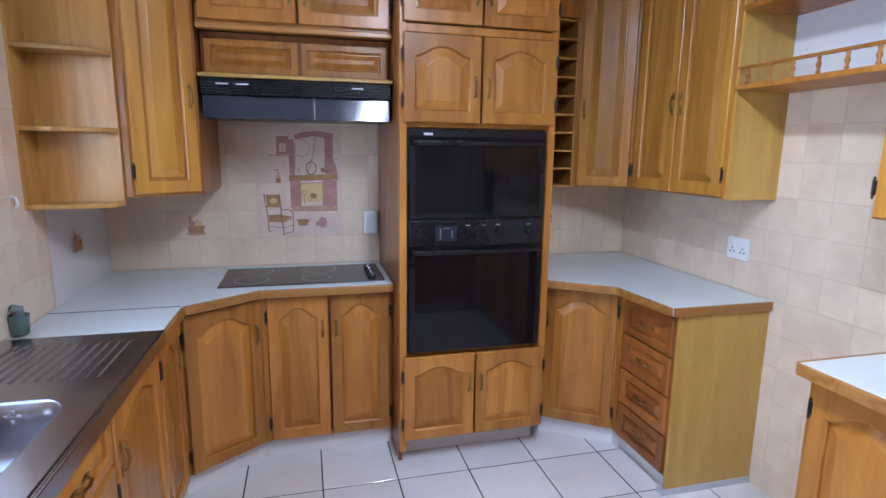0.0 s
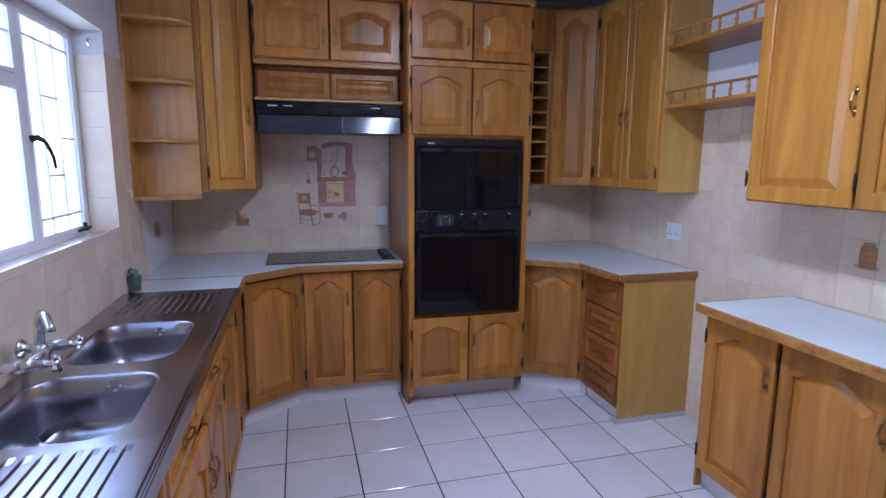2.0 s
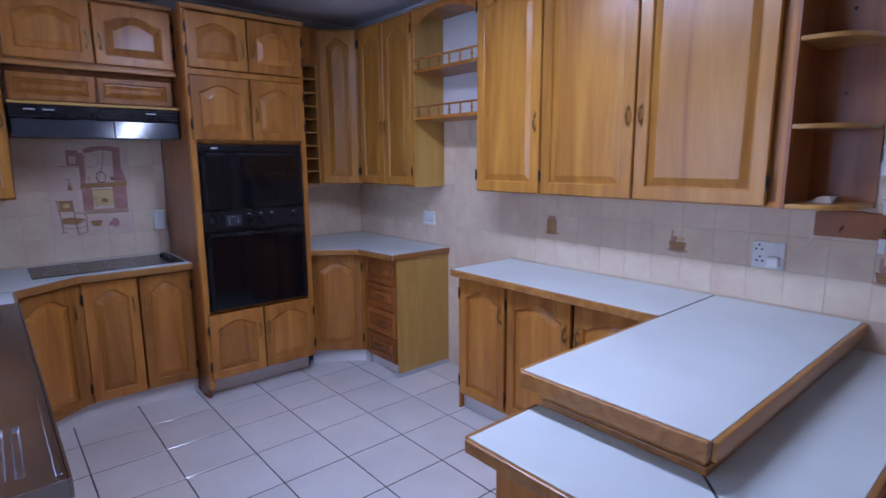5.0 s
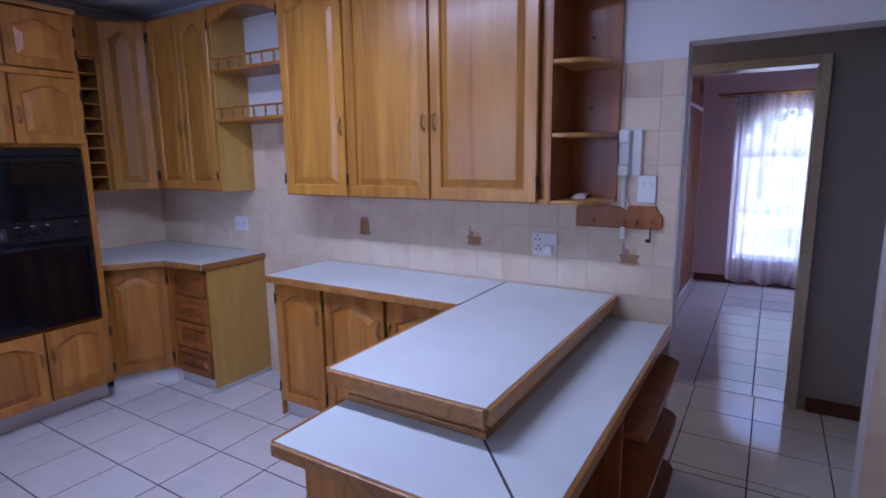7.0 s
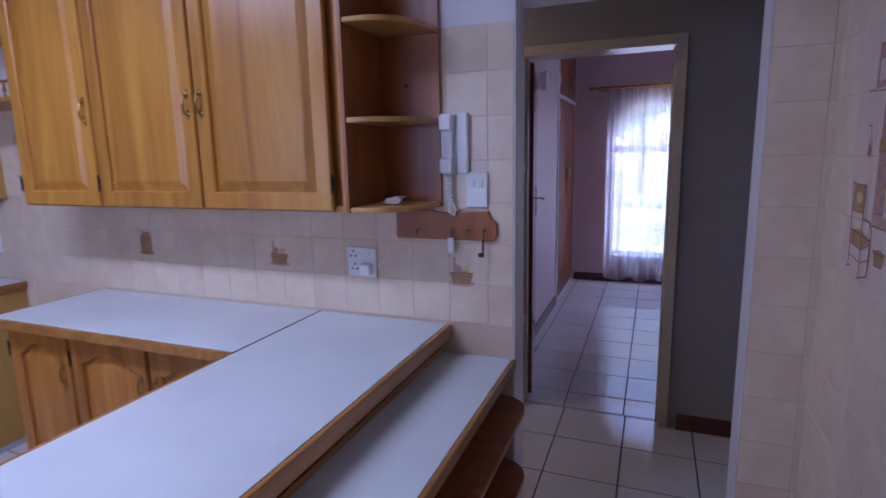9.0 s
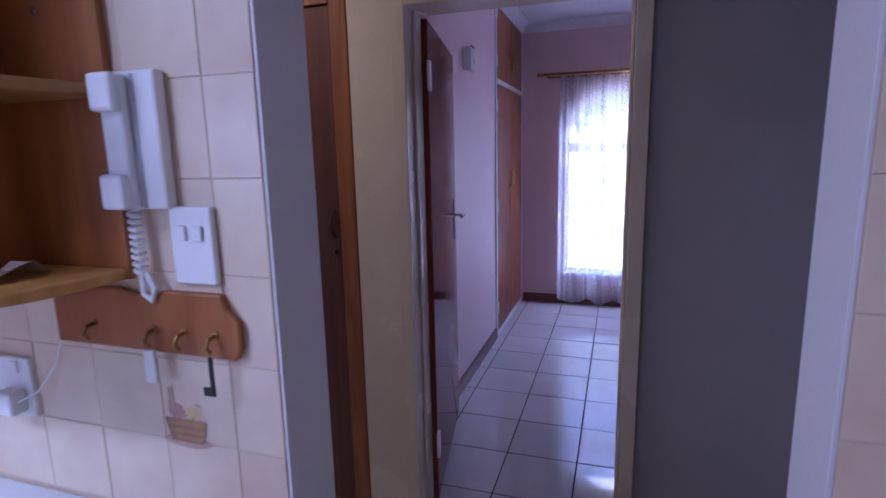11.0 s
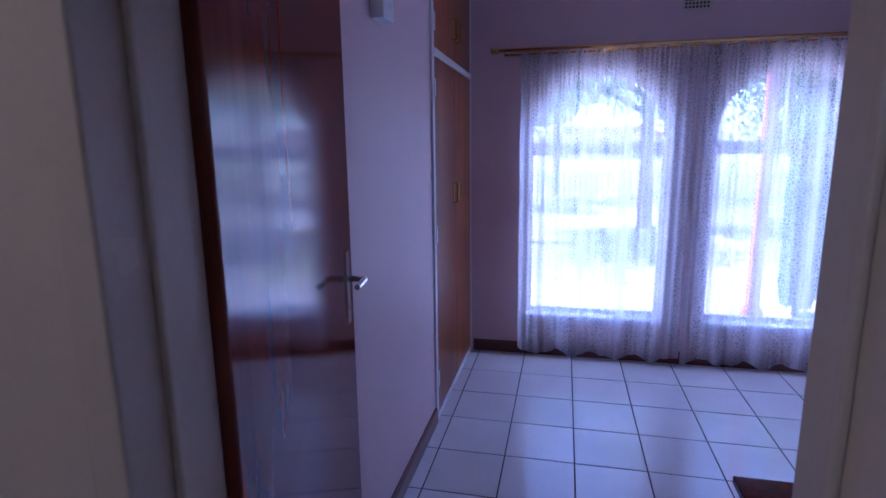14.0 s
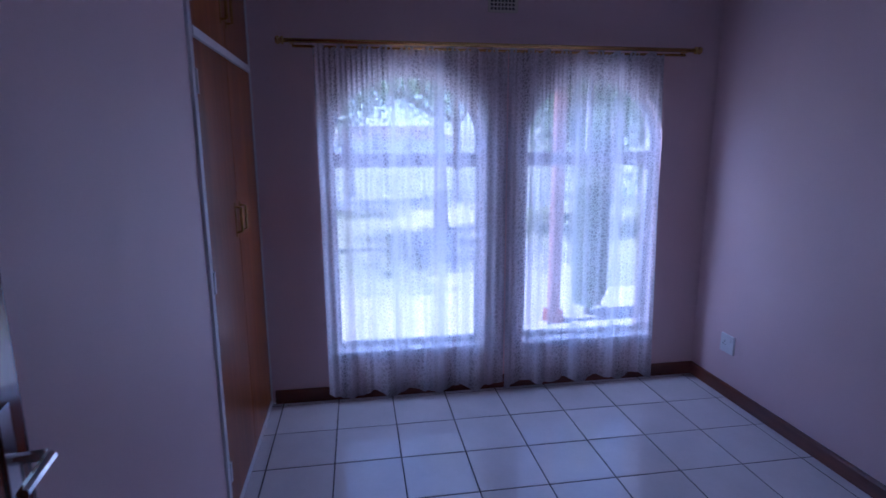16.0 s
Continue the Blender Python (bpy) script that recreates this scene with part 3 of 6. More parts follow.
boxes("moulding", [(-0.64, -0.63, -0.255, 0.235, 0.0, 0.022), (-0.63, 0.645, -0.255, -0.245, 0.0, 0.022)], OAK_H, riser, bevel=0.004)


def base_unit(label, m, w, d, fronts, z0=0.10, z1=0.829, plinth=True, low=None, name="base_cabinet", group="kitchen base cabinets", end=""):
    th = thing(name, label, "cabinet", m, group)
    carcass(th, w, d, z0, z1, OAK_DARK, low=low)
    if plinth:
        boxes("plinth", [(0.0, w, 0.05, 0.062, 0.0, z0)], FLOOR_TILE, th, "white tiled plinth")
    for f in fronts:
        leaf(th, **f)
    return th


ZD0, ZD1, ZR0, ZR1 = 0.105, 0.815, 0.675, 0.815


def dr(x0, x1, z0=ZR0, z1=ZR1):
    return dict(x0=x0, x1=x1, z0=z0, z1=z1, arch=0, stile=0.03, handle="c", name="drawer")


def dd(x0, x1, z0=ZD0, z1=ZD1, handle="rt", hinge="l", **more):
    return dict(x0=x0, x1=x1, z0=z0, z1=z1, handle=handle, hinge=hinge, **more)


FX = -0.205
base_unit("oak sink cabinet with drawer over door", face(FX, -2.02, FX, -1.64), 0.38, 0.44, low=0.68, fronts=[dr(0.01, 0.37), dd(0.01, 0.37, z1=0.66, handle="lt", hinge="r")])
base_unit("oak sink cabinet with drawer and door slightly ajar", face(FX, -1.64, FX, -1.2), 0.44, 0.44, low=0.68, fronts=[dr(0.01, 0.43), dd(0.01, 0.43, z1=0.66, handle="rt", hinge="l", swing=-2.5)])
base_unit("oak sink cabinet with drawer and door slightly ajar", face(FX, -1.2, FX, -0.745), 0.455, 0.44, low=0.68, fronts=[dr(0.01, 0.445), dd(0.01, 0.445, z1=0.66, handle="lt", hinge="r", swing=2)])
base_unit("oak base cabinet with tall arched door beside sink", face(FX, -0.745, FX, -0.265), 0.48, 0.44, low=0.68, fronts=[dd(0.01, 0.47, handle="lt", hinge="r")])
base_unit("narrow oak base cabinet with arched door", face(FX, -0.265, FX, 0.055), 0.32, 0.44, [dd(0.01, 0.3, handle="rt", hinge="l")])
wd = math.hypot(0.305, 0.225)
base_unit("oak corner cabinet with diagonal arched door", face(-0.205, 0.06, 0.10, 0.285), wd, 0.1, [dd(0.012, wd - 0.012, handle="rt", hinge="l")])
base_unit("oak cabinet with two arched doors under hob", face(0.10, 0.285, 0.70, 0.285), 0.60, 0.48, [dd(0.015, 0.293, handle="rt", hinge="l"), dd(0.303, 0.585, handle="lt", hinge="r")])
we = math.hypot(0.315, 0.225)
base_unit("oak corner cabinet with diagonal arched door", face(1.47, 0.235, 1.785, 0.01), we, 0.1, [dd(0.012, we - 0.015, handle="lt", hinge="r")])
dz = (0.815 - 0.09) / 4
drawers = base_unit("oak chest of four kitchen drawers with yellow side panel", face(1.79, 0.0, 1.79, -0.375), 0.375, 0.46, [dict(dr(0.012, 0.363, 0.09 + i * dz + 0.004, 0.09 + (i + 1) * dz - 0.004), stile=0.035, timber=OAK_RED) for i in range(4)], z0=0.08)
boxes("side_panel", [(0.375, 0.39, 0.015, 0.465, 0.02, 0.829)], CARCASS, drawers, "yellow melamine end panel")
boxes("plinth", [(0.355, 0.395, 0.0, 0.465, 0.0, 0.03)], GREY_PLASTIC, drawers, "crumbling mortar fillet")
c2 = base_unit("oak base cabinet with three arched doors", face(1.80, -0.995, 1.80, -2.24), 1.245, 0.455,
               [dd(0.015, 0.365, handle="rt", hinge="l"), dd(0.385, 0.79, handle="rt", hinge="l"), dd(0.81, 1.22, handle="lt", hinge="r")])
boxes("side_panel", [(-0.012, 0.0, 0.02, 0.455, 0.0, 0.829)], OAK, c2)
pen = thing("peninsula_cabinet", "oak peninsula base carrying the worktops", "cabinet", T((1.62, -2.53, 0)))
boxes("body", [(-0.6, 0.63, -0.24, 0.24, 0.1, 0.72)], OAK, pen, bevel=0.003)
boxes("plinth", [(-0.58, 0.6, -0.2, 0.2, 0.0, 0.1)], FLOOR_TILE, pen)
boxes("end_panel", [(-0.88, -0.86, -0.47, 0.21, 0.0, 0.722), (-0.86, -0.6, 0.17, 0.19, 0.0, 0.722)], OAK, pen, bevel=0.003)

# rounded display shelves under the breakfast bar
disp = thing("display_shelf", "dark oak rounded shelves under breakfast bar", "shelf", T((1.45, -2.79, 0)))


def round_shelf_pts(w, d, r, n=8):
    """Rectangle from (0,0) to (w,-d) whose far right corner is rounded."""
    pts = [(0, 0), (0, -d)]
    for i in range(n + 1):
        a = -math.pi / 2 + (math.pi / 2) * i / n
        pts.append((w - r + r * math.cos(a), -d + r + r * math.sin(a)))
    pts.append((w, 0))
    return pts


for z in (0.10, 0.35, 0.60):
    bm = bmesh.new()
    prism(bm, round_shelf_pts(0.80, 0.325, 0.1), z, z + 0.022)
    part("shelf", bm, SAPELE, disp, bevel=0.004)
boxes("side", [(-0.02, 0.0, -0.25, 0.0, 0.0, 0.72)], SAPELE, disp, bevel=0.003)
boxes("back", [(0.0, 0.79, -0.012, 0.0, 0.0, 0.72)], SAPELE, disp)

# ---- oven tower ----
tower = thing("oven_tower", "tall oak oven housing with arched doors above and below", "cabinet", T((0.705, 0.10, 0)))
TW = 0.725
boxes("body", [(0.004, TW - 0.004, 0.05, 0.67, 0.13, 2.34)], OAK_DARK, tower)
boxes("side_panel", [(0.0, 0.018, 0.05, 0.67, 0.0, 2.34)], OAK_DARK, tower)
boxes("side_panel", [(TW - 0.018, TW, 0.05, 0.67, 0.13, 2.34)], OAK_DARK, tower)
boxes("face_frame", [(0.0, 0.032, 0.0, 0.05, 0.07, 2.34), (TW - 0.034, TW, 0.0, 0.05, 0.13, 2.34), (0.032, TW - 0.034, 0.02, 0.05, 0.13, 0.16), (0.032, TW - 0.034, 0.02, 0.05, 0.545, 0.57),
                     (0.032, TW - 0.034, 0.02, 0.05, 1.595, 1.62), (0.032, TW - 0.034, 0.0, 0.05, 1.982, 2.015), (0.032, TW - 0.034, 0.02, 0.05, 2.31, 2.34)], OAK, tower, bevel=0.002)
boxes("plinth", [(0.02, TW, 0.12, 0.135, 0, 0.13)], FLOOR_TILE, tower, "white tiled plinth")
boxes("crown_moulding", [(-0.01, TW + 0.01, -0.02, 0.05, 2.335, 2.365)], OAK_H, tower, bevel=0.008)
half = TW / 2
for z0, z1, hh in ((0.135, 0.55, "t"), (1.612, 1.978, "b"), (2.02, 2.325, "b")):
    hz = (z0 + z1) / 2 + (0.06 if hh == "t" else -0.03)
    leaf(tower, 0.015, half - 0.004, z0, z1, handle="r", hinge="l", hz=hz, arch=0.04).location.y = -0.019
    leaf(tower, half + 0.004, TW - 0.015, z0, z1, handle="l", hinge="r", hz=hz, arch=0.04).location.y = -0.019

oven = thing("double_oven", "black glass built-in double oven in oak housing", "oven", T((0.74, 0.10, 0.568)))
OW, OH = 0.648, 1.018
boxes("body", [(0, OW, 0.0, 0.048, 0, OH)], BLACK, oven, bevel=0.003)
boxes("top_vent", [(0.004, OW - 0.004, -0.012, 0.0, OH - 0.035, OH - 0.004)], BLACK, oven, bevel=0.003)
boxes("badge", [(0.07, 0.11, -0.0135, -0.012, OH - 0.026, OH - 0.016)], GREY_PLASTIC, oven, "small grey badge")
for z0, z1 in ((0.006, 0.49), (0.63, 0.975)):
    d = boxes("oven_door", [(0.008, OW - 0.008, -0.018, 0.0, z0, z1)], BLACK_GLASS, oven, "black glass oven door", bevel=0.004)
    for tx in (0.008, OW - 0.03):
        boxes("trim", [(tx, tx + 0.022, -0.022, -0.018, z0 + 0.01, z1 - 0.03)], BLACK, d, bevel=0.002)
    boxes("handle_bar", [(0.02, OW - 0.02, -0.032, -0.018, z1 - 0.026, z1 - 0.006)], BLACK, d, "black grip along the top", bevel=0.005)
cp = boxes("control_panel", [(0.006, OW - 0.006, -0.014, 0.0, 0.502, 0.618)], BLACK, oven, "black control panel with clock", bevel=0.004)
boxes("clock", [(0.125, 0.225, -0.016, -0.014, 0.525, 0.595)], NAVY, cp)
boxes("clock_mark", [(0.145, 0.15, -0.0175, -0.016, 0.535, 0.585), (0.16, 0.19, -0.0175, -0.016, 0.582, 0.585), (0.2, 0.204, -0.0175, -0.016, 0.54, 0.575)], mat("dull_print", (0.16, 0.16, 0.17), 0.5), cp, "pale printed clock dial")
for kx in (0.045, 0.275, 0.35, 0.42, 0.57):
    bm = bmesh.new()
    lathe(bm, [(0.017, 0), (0.017, 0.006), (0.013, 0.018), (0.011, 0.02)], (kx, -0.014, 0.565), 14, Euler((math.pi / 2, 0, 0)).to_matrix())
    box(bm, kx - 0.0025, kx + 0.0025, -0.037, -0.03, 0.553, 0.578)
    part("knob", bm, BLACK, cp, "black rotary knob")
boxes("legend", [(x, x + 0.022, -0.0148, -0.014, 0.594, 0.597) for x in (0.264, 0.339, 0.409, 0.559)], GREY_PLASTIC, cp, "pale printed markings")

hob = thing("hob", "black glass electric hob set in white worktop", "hob", T((0.285, 0.505, TOP)))
boxes("glass", [(-0.38, 0.385, -0.195, 0.195, 0.0, 0.006)], HOB_GLASS, hob, bevel=0.002)
for rx, ry, rr in ((-0.24, -0.08, 0.08), (-0.22, 0.1, 0.07), (0.06, -0.08, 0.07), (0.08, 0.1, 0.085)):
    bm = bmesh.new()
    bmesh.ops.create_circle(bm, cap_ends=False, radius=rr, segments=40, matrix=T((rx, ry, 0.0065)))
    e = bmesh.ops.extrude_edge_only(bm, edges=bm.edges[:])
    for v in [g for g in e["geom"] if isinstance(g, bmesh.types.BMVert)]:
        v.co = Vector((rx, ry, 0.0065)) + (v.co - Vector((rx, ry, 0.0065))) * 0.97
    part("ring_marking", bm, GREY_PLASTIC, hob)
for ky in (-0.12, -0.05, 0.02, 0.09):
    bm = bmesh.new()
    lathe(bm, [(0.019, 0), (0.019, 0.012), (0.015, 0.02)], (0.33, ky, 0.006), 14)
    part("knob", bm, BLACK, hob)

# ---- wall units ----
WU = "kitchen wall cabinets"
hu = thing("wall_cabinet", "oak cabinet with two arched doors above extractor hood", "cabinet", T((-0.105, 0.25, 0)), WU)
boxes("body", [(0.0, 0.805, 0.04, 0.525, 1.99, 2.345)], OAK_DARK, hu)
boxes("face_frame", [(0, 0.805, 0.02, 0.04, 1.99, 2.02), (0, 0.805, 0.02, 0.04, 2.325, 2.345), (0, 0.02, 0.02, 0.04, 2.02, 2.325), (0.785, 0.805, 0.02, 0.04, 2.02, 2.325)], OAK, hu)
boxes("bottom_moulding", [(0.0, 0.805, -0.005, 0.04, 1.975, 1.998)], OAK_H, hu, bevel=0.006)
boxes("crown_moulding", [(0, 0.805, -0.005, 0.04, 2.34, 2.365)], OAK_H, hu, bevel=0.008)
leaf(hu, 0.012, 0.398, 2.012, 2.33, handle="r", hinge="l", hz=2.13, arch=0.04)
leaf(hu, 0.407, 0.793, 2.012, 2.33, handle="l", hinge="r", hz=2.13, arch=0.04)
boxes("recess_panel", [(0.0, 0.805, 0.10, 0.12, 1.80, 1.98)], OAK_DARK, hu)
leaf(hu, 0.01, 0.40, 1.81, 1.955, arch=0, stile=0.03, name="recess_front").location.y = 0.085
leaf(hu, 0.41, 0.795, 1.81, 1.955, arch=0, stile=0.03, name="recess_front").location.y = 0.085
boxes("shelf_strip", [(0.0, 0.805, -0.008, 0.52, 1.785, 1.80)], CARCASS, hu, "pale edged shelf above the hood", bevel=0.002)

hood = thing("extractor_hood", "black slide-out extractor hood under oak cabinet", "extractor hood", T((-0.10, 0.255, 1.62)))
boxes("body", [(0.0, 0.795, 0.03, 0.30, 0.0, 0.163)], BLACK, hood, bevel=0.003)
boxes("fascia", [(0.0, 0.795, 0.0, 0.03, 0.095, 0.163)], BLACK, hood, "black louvred fascia", bevel=0.004)
boxes("fascia_rib", [(0.005, 0.79, -0.003, 0.0, 0.10 + k * 0.012, 0.104 + k * 0.012) for k in range(5)], BLACK, hood, bevel=0.001)
bm = bmesh.new()
box(bm, 0.004, 0.455, 0.004, 0.012, 0.0, 0.092)
for v in bm.verts:
    v.co.y += 0.0135 * (v.co.z / 0.092)
part("visor", bm, NAVY, hood, "dark smoked glass visor")
bm = bmesh.new()
box(bm, 0.46, 0.79, 0.004, 0.012, 0.0, 0.092)
for v in bm.verts:
    v.co.y += 0.0135 * (v.co.z / 0.092)
part("visor", bm, NAVY, hood, "dark smoked glass visor")
boxes("visor_trim", [(0.455, 0.46, 0.002, 0.02, 0.0, 0.092)], CHROME, hood)
for x in (0.06, 0.14, 0.62):
    boxes("switch", [(x, x + 0.05, -0.006, -0.003, 0.135, 0.142)], GREY_PLASTIC, hood)


def plan_body(th, pts, z0, z1, material, name="body"):
    bm = bmesh.new()
    prism(bm, pts, z0, z1, th.matrix_basis.inverted())
    return part(name, bm, material, th, bevel=0.002)


UB, UT = 1.31, 2.44
lw = math.hypot(0.24, 0.165)
lc = thing("wall_cabinet", "tall oak corner wall cabinet with diagonal arched door", "cabinet", face(-0.355, 0.09, -0.115, 0.255), WU)
plan_body(lc, [(-0.345, 0.112), (-0.115, 0.27), (-0.115, 0.775), (-0.655, 0.775), (-0.655, 0.112)], UB - 0.01, UT, OAK)
leaf(lc, 0.03, lw - 0.004, UB, UT - 0.02, handle="r", hinge="l", hz=1.7, timber=OAK_LIT)

ls = thing("corner_shelf", "open oak wall shelves with rounded fronts", "shelf", T((-0.655, 0.105, 1.27)))
boxes("back_panel", [(0.0, 0.285, -0.012, 0.0, 0.0, 1.17)], PINE, ls, "oak veneer with cathedral grain")
boxes("side_panel", [(0.0, 0.012, -0.135, -0.012, 0.0, 1.17)], PINE, ls)
for z in (0.0, 0.275, 0.55, 0.83, 1.12):
    pts = [(0.012, -0.012), (0.012, -0.14)]
    pts += [(0.012 + 0.272 * math.sin(math.pi / 2 * i / 10) ** 0.75, -0.012 - 0.128 * math.cos(math.pi / 2 * i / 10) ** 0.6) for i in range(1, 11)]
    bm = bmesh.new()
    prism(bm, pts, z, z + 0.018)
    part("shelf", bm, PINE, ls, bevel=0.004)

wr = thing("wine_rack", "tall narrow oak pigeonhole wine rack", "wine rack", T((1.44, 0.49, UB)))
boxes("upright", [(0.0, 0.012, 0, 0.28, 0, 0.87)], PINE, wr)
boxes("upright", [(0.135, 0.147, 0, 0.28, 0, 0.87)], PINE, wr)
boxes("upright", [(0.165, 0.177, 0, 0.28, 0, 0.87)], PINE, wr)
boxes("upright", [(0.284, 0.296, 0, 0.28, 0, 0.87)], PINE, wr)
boxes("back", [(0.0, 0.296, 0.27, 0.28, 0, 0.87)], OAK_DARK, wr)
for k in range(10):
    z = 0.0 + k * 0.096
    boxes("shelf", [(0.012, 0.284, 0.0, 0.27, z - 0.005, z + 0.005)], PINE, wr)
boxes("head_panel", [(0.0, 0.296, 0.0, 0.28, 0.875, 1.13)], OAK, wr)

cw = math.hypot(0.24, 0.17)
cc = thing("wall_cabinet", "tall oak corner wall cabinet with diagonal arched door", "cabinet", face(1.74, 0.48, 1.98, 0.31), WU)
plan_body(cc, [(1.742, 0.504), (1.992, 0.327), (2.255, 0.327), (2.255, 0.775), (1.742, 0.775)], UB, UT, OAK)
leaf(cc, 0.012, cw - 0.012, UB + 0.005, UT - 0.02, handle="l", hinge="r", hz=1.72, timber=OAK_LIT)
ru = thing("wall_cabinet", "tall oak wall cabinet with two arched doors", "cabinet", face(1.98, 0.31, 1.98, -0.34), WU)
carcass(ru, 0.65, 0.275, UB, UT, OAK_DARK)
boxes("side_panel", [(0.65, 0.662, 0.02, 0.275, UB - 0.005, UT)], CARCASS, ru, "yellow melamine end panel")
leaf(ru, 0.012, 0.32, UB + 0.008, UT - 0.02, handle="r", hinge="l", hz=1.72, timber=OAK_LIT)
leaf(ru, 0.328, 0.64, UB + 0.008, UT - 0.02, handle="l", hinge="r", hz=1.72, timber=OAK_LIT)

# gallery shelves between the two runs of wall cabinets
gal = thing("gallery_shelf", "open oak plate shelves with turned gallery rails", "shelf", face(1.985, -0.353, 1.985, -0.955))
GW = 0.602
boxes("shelf", [(0.0, GW, 0.0, 0.268, 1.745, 1.765)], OAK, gal, bevel=0.003)
boxes("shelf", [(0.0, GW, 0.0, 0.268, 2.045, 2.065)], OAK, gal, bevel=0.003)
boxes("top_board", [(0.0, GW, 0.0, 0.268, 2.42, 2.44)], OAK, gal)
for z in (1.765, 2.065):
    boxes("gallery_rail", [(0.0, GW, 0.004, 0.016, z + 0.058, z + 0.07)], OAK, gal, bevel=0.002)
    for k in range(6):
        bm = bmesh.new()
        lathe(bm, [(0.005, 0), (0.008, 0.006), (0.004, 0.014), (0.009, 0.03), (0.004, 0.044), (0.007, 0.052), (0.005, 0.058)], (0.05 + k * (GW - 0.1) / 5, 0.01, z), 8)
        part("baluster", bm, OAK, gal, smooth=True)
bm = bmesh.new()
n = 16
for i in range(n):
    xa, xb = GW * i / n, GW * (i + 1) / n
    za, zb = (2.33 + 0.075 * math.sin(math.pi * q / n) for q in (i, i + 1))
    q = [bm.verts.new((x, y, z)) for y in (0.0, 0.018) for x, z in ((xa, za), (xb, zb), (xb, 2.42), (xa, 2.42))]
    for f in ((0, 1, 2, 3), (7, 6, 5, 4), (0, 4, 5, 1)):
        bm.faces.new([q[k] for k in f])
bmesh.ops.remove_doubles(bm, verts=bm.verts[:], dist=0.0002)
part("arched_valance", bm, OAK, gal)
boxes("back_panel", [(0.0, GW, 0.266, 0.272, 1.765, 2.42)], WHITE_GLOSS, gal, "white painted back")

r2 = thing("wall_cabinet", "tall oak wall cabinet with three arched doors", "cabinet", face(1.97, -0.96, 1.97, -2.565), WU)
carcass(r2, 1.605, 0.285, UB - 0.005, UT, OAK)
leaf(r2, 0.012, 0.472, UB, UT - 0.02, handle="r", hinge="l", hz=1.68, stile=0.055, timber=OAK_LIT)
leaf(r2, 0.484, 1.002, UB, UT - 0.02, handle="r", hinge="l", hz=1.68, stile=0.055, timber=OAK_LIT)
leaf(r2, 1.012, 1.555, UB, UT - 0.02, handle="l", hinge="r", hz=1.68, stile=0.055, timber=OAK_LIT)
rs = thing("corner_shelf", "open oak end shelves with quarter-round fronts", "shelf", T((2.255, -2.567, 1.305)))
boxes("side_panel", [(-0.285, 0.0, -0.012, 0.0, 0.0, 1.135)], OAK_RED, rs)
boxes("back_panel", [(-0.012, 0.0, -0.225, -0.012, 0.0, 1.135)], OAK_RED, rs)
for z in (0.0, 0.285, 0.585, 0.9):
    pts = [(-0.012, -0.012), (-0.28, -0.012)]
    pts += [(-0.012 - 0.268 * math.cos(math.pi / 2 * i / 10) ** 0.7, -0.012 - 0.21 * math.sin(math.pi / 2 * i / 10) ** 0.8) for i in range(1, 11)]
    bm = bmesh.new()
    prism(bm, pts, z, z + 0.018)
    part("shelf", bm, PINE, rs, "pale shelf edge", bevel=0.004)
for z in (0.42, 0.72):
    bm = bmesh.new()
    lathe(bm, [(0.007, 0), (0.007, 0.001), (0.003, 0.0025)], (-0.012, -0.1, z), 8, Euler((0, -math.pi / 2, 0)).to_matrix())
    part("screw", bm, IRON, rs, "dark screw head")

# ---- sink ----
sink = thing("sink", "stainless steel double bowl sink with ribbed drainers", "sink", T((-0.42, -1.155, TOP)))
SX0, SX1, SY0, SY1 = -0.232, 0.24, -0.885, 0.872
BOWLS = [(-0.165, 0.148, -0.04, 0.375, 0.16), (-0.182, 0.145, -0.515, -0.125, 0.17)]


def rrect(x0, x1, y0, y1, r, n=9):
    pts = []
    for cx, cy, a0 in ((x1 - r, y1 - r, 0), (x0 + r, y1 - r, 90), (x0 + r, y0 + r, 180), (x1 - r, y0 + r, 270)):
        pts += [(cx + r * math.cos(radians(a0 + 90 * i / n)), cy + r * math.sin(radians(a0 + 90 * i / n))) for i in range(n + 1)]
    return pts


def sheet_cell(bm, x0, x1, y0, y1, bowl, z):
    """A piece of the sink top with a bowl pressed into it."""
    bx0, bx1, by0, by1, depth = bowl
    levels = [(0.0, 0.085, 0.0), (0.003, 0.083, 0.0015), (0.007, 0.08, 0.006), (0.012, 0.076, depth * 0.4), (0.018, 0.07, depth - 0.05), (0.026, 0.066, depth - 0.026), (0.042, 0.058, depth - 0.01), (0.062, 0.045, depth - 0.003), (0.09, 0.03, depth)]
    rings = [[bm.verts.new((x, y, z - d)) for x, y in rrect(bx0 + g, bx1 - g, by0 + g, by1 - g, r)] for g, r, d in levels]
    n = len(rings[0])
    for a, b in zip(rings, rings[1:]):
        for k in range(n):
            bm.faces.new((a[k], a[(k + 1) % n], b[(k + 1) % n], b[k]))
    bm.faces.new(rings[-1])
    rings = [[bm.verts.new(v.co) for v in rings[0]]]
    q = n // 4
    corners = [bm.verts.new((x, y, z)) for x, y in ((x1, y1), (x0, y1), (x0, y0), (x1, y0))]
    for c in range(4):
        for k in range(q - 1):
            bm.faces.new((corners[c], rings[0][c * q + k], rings[0][c * q + k + 1]))
        bm.faces.new((corners[c], rings[0][c * q + q - 1], rings[0][(c * q + q) % n], corners[(c + 1) % 4]))


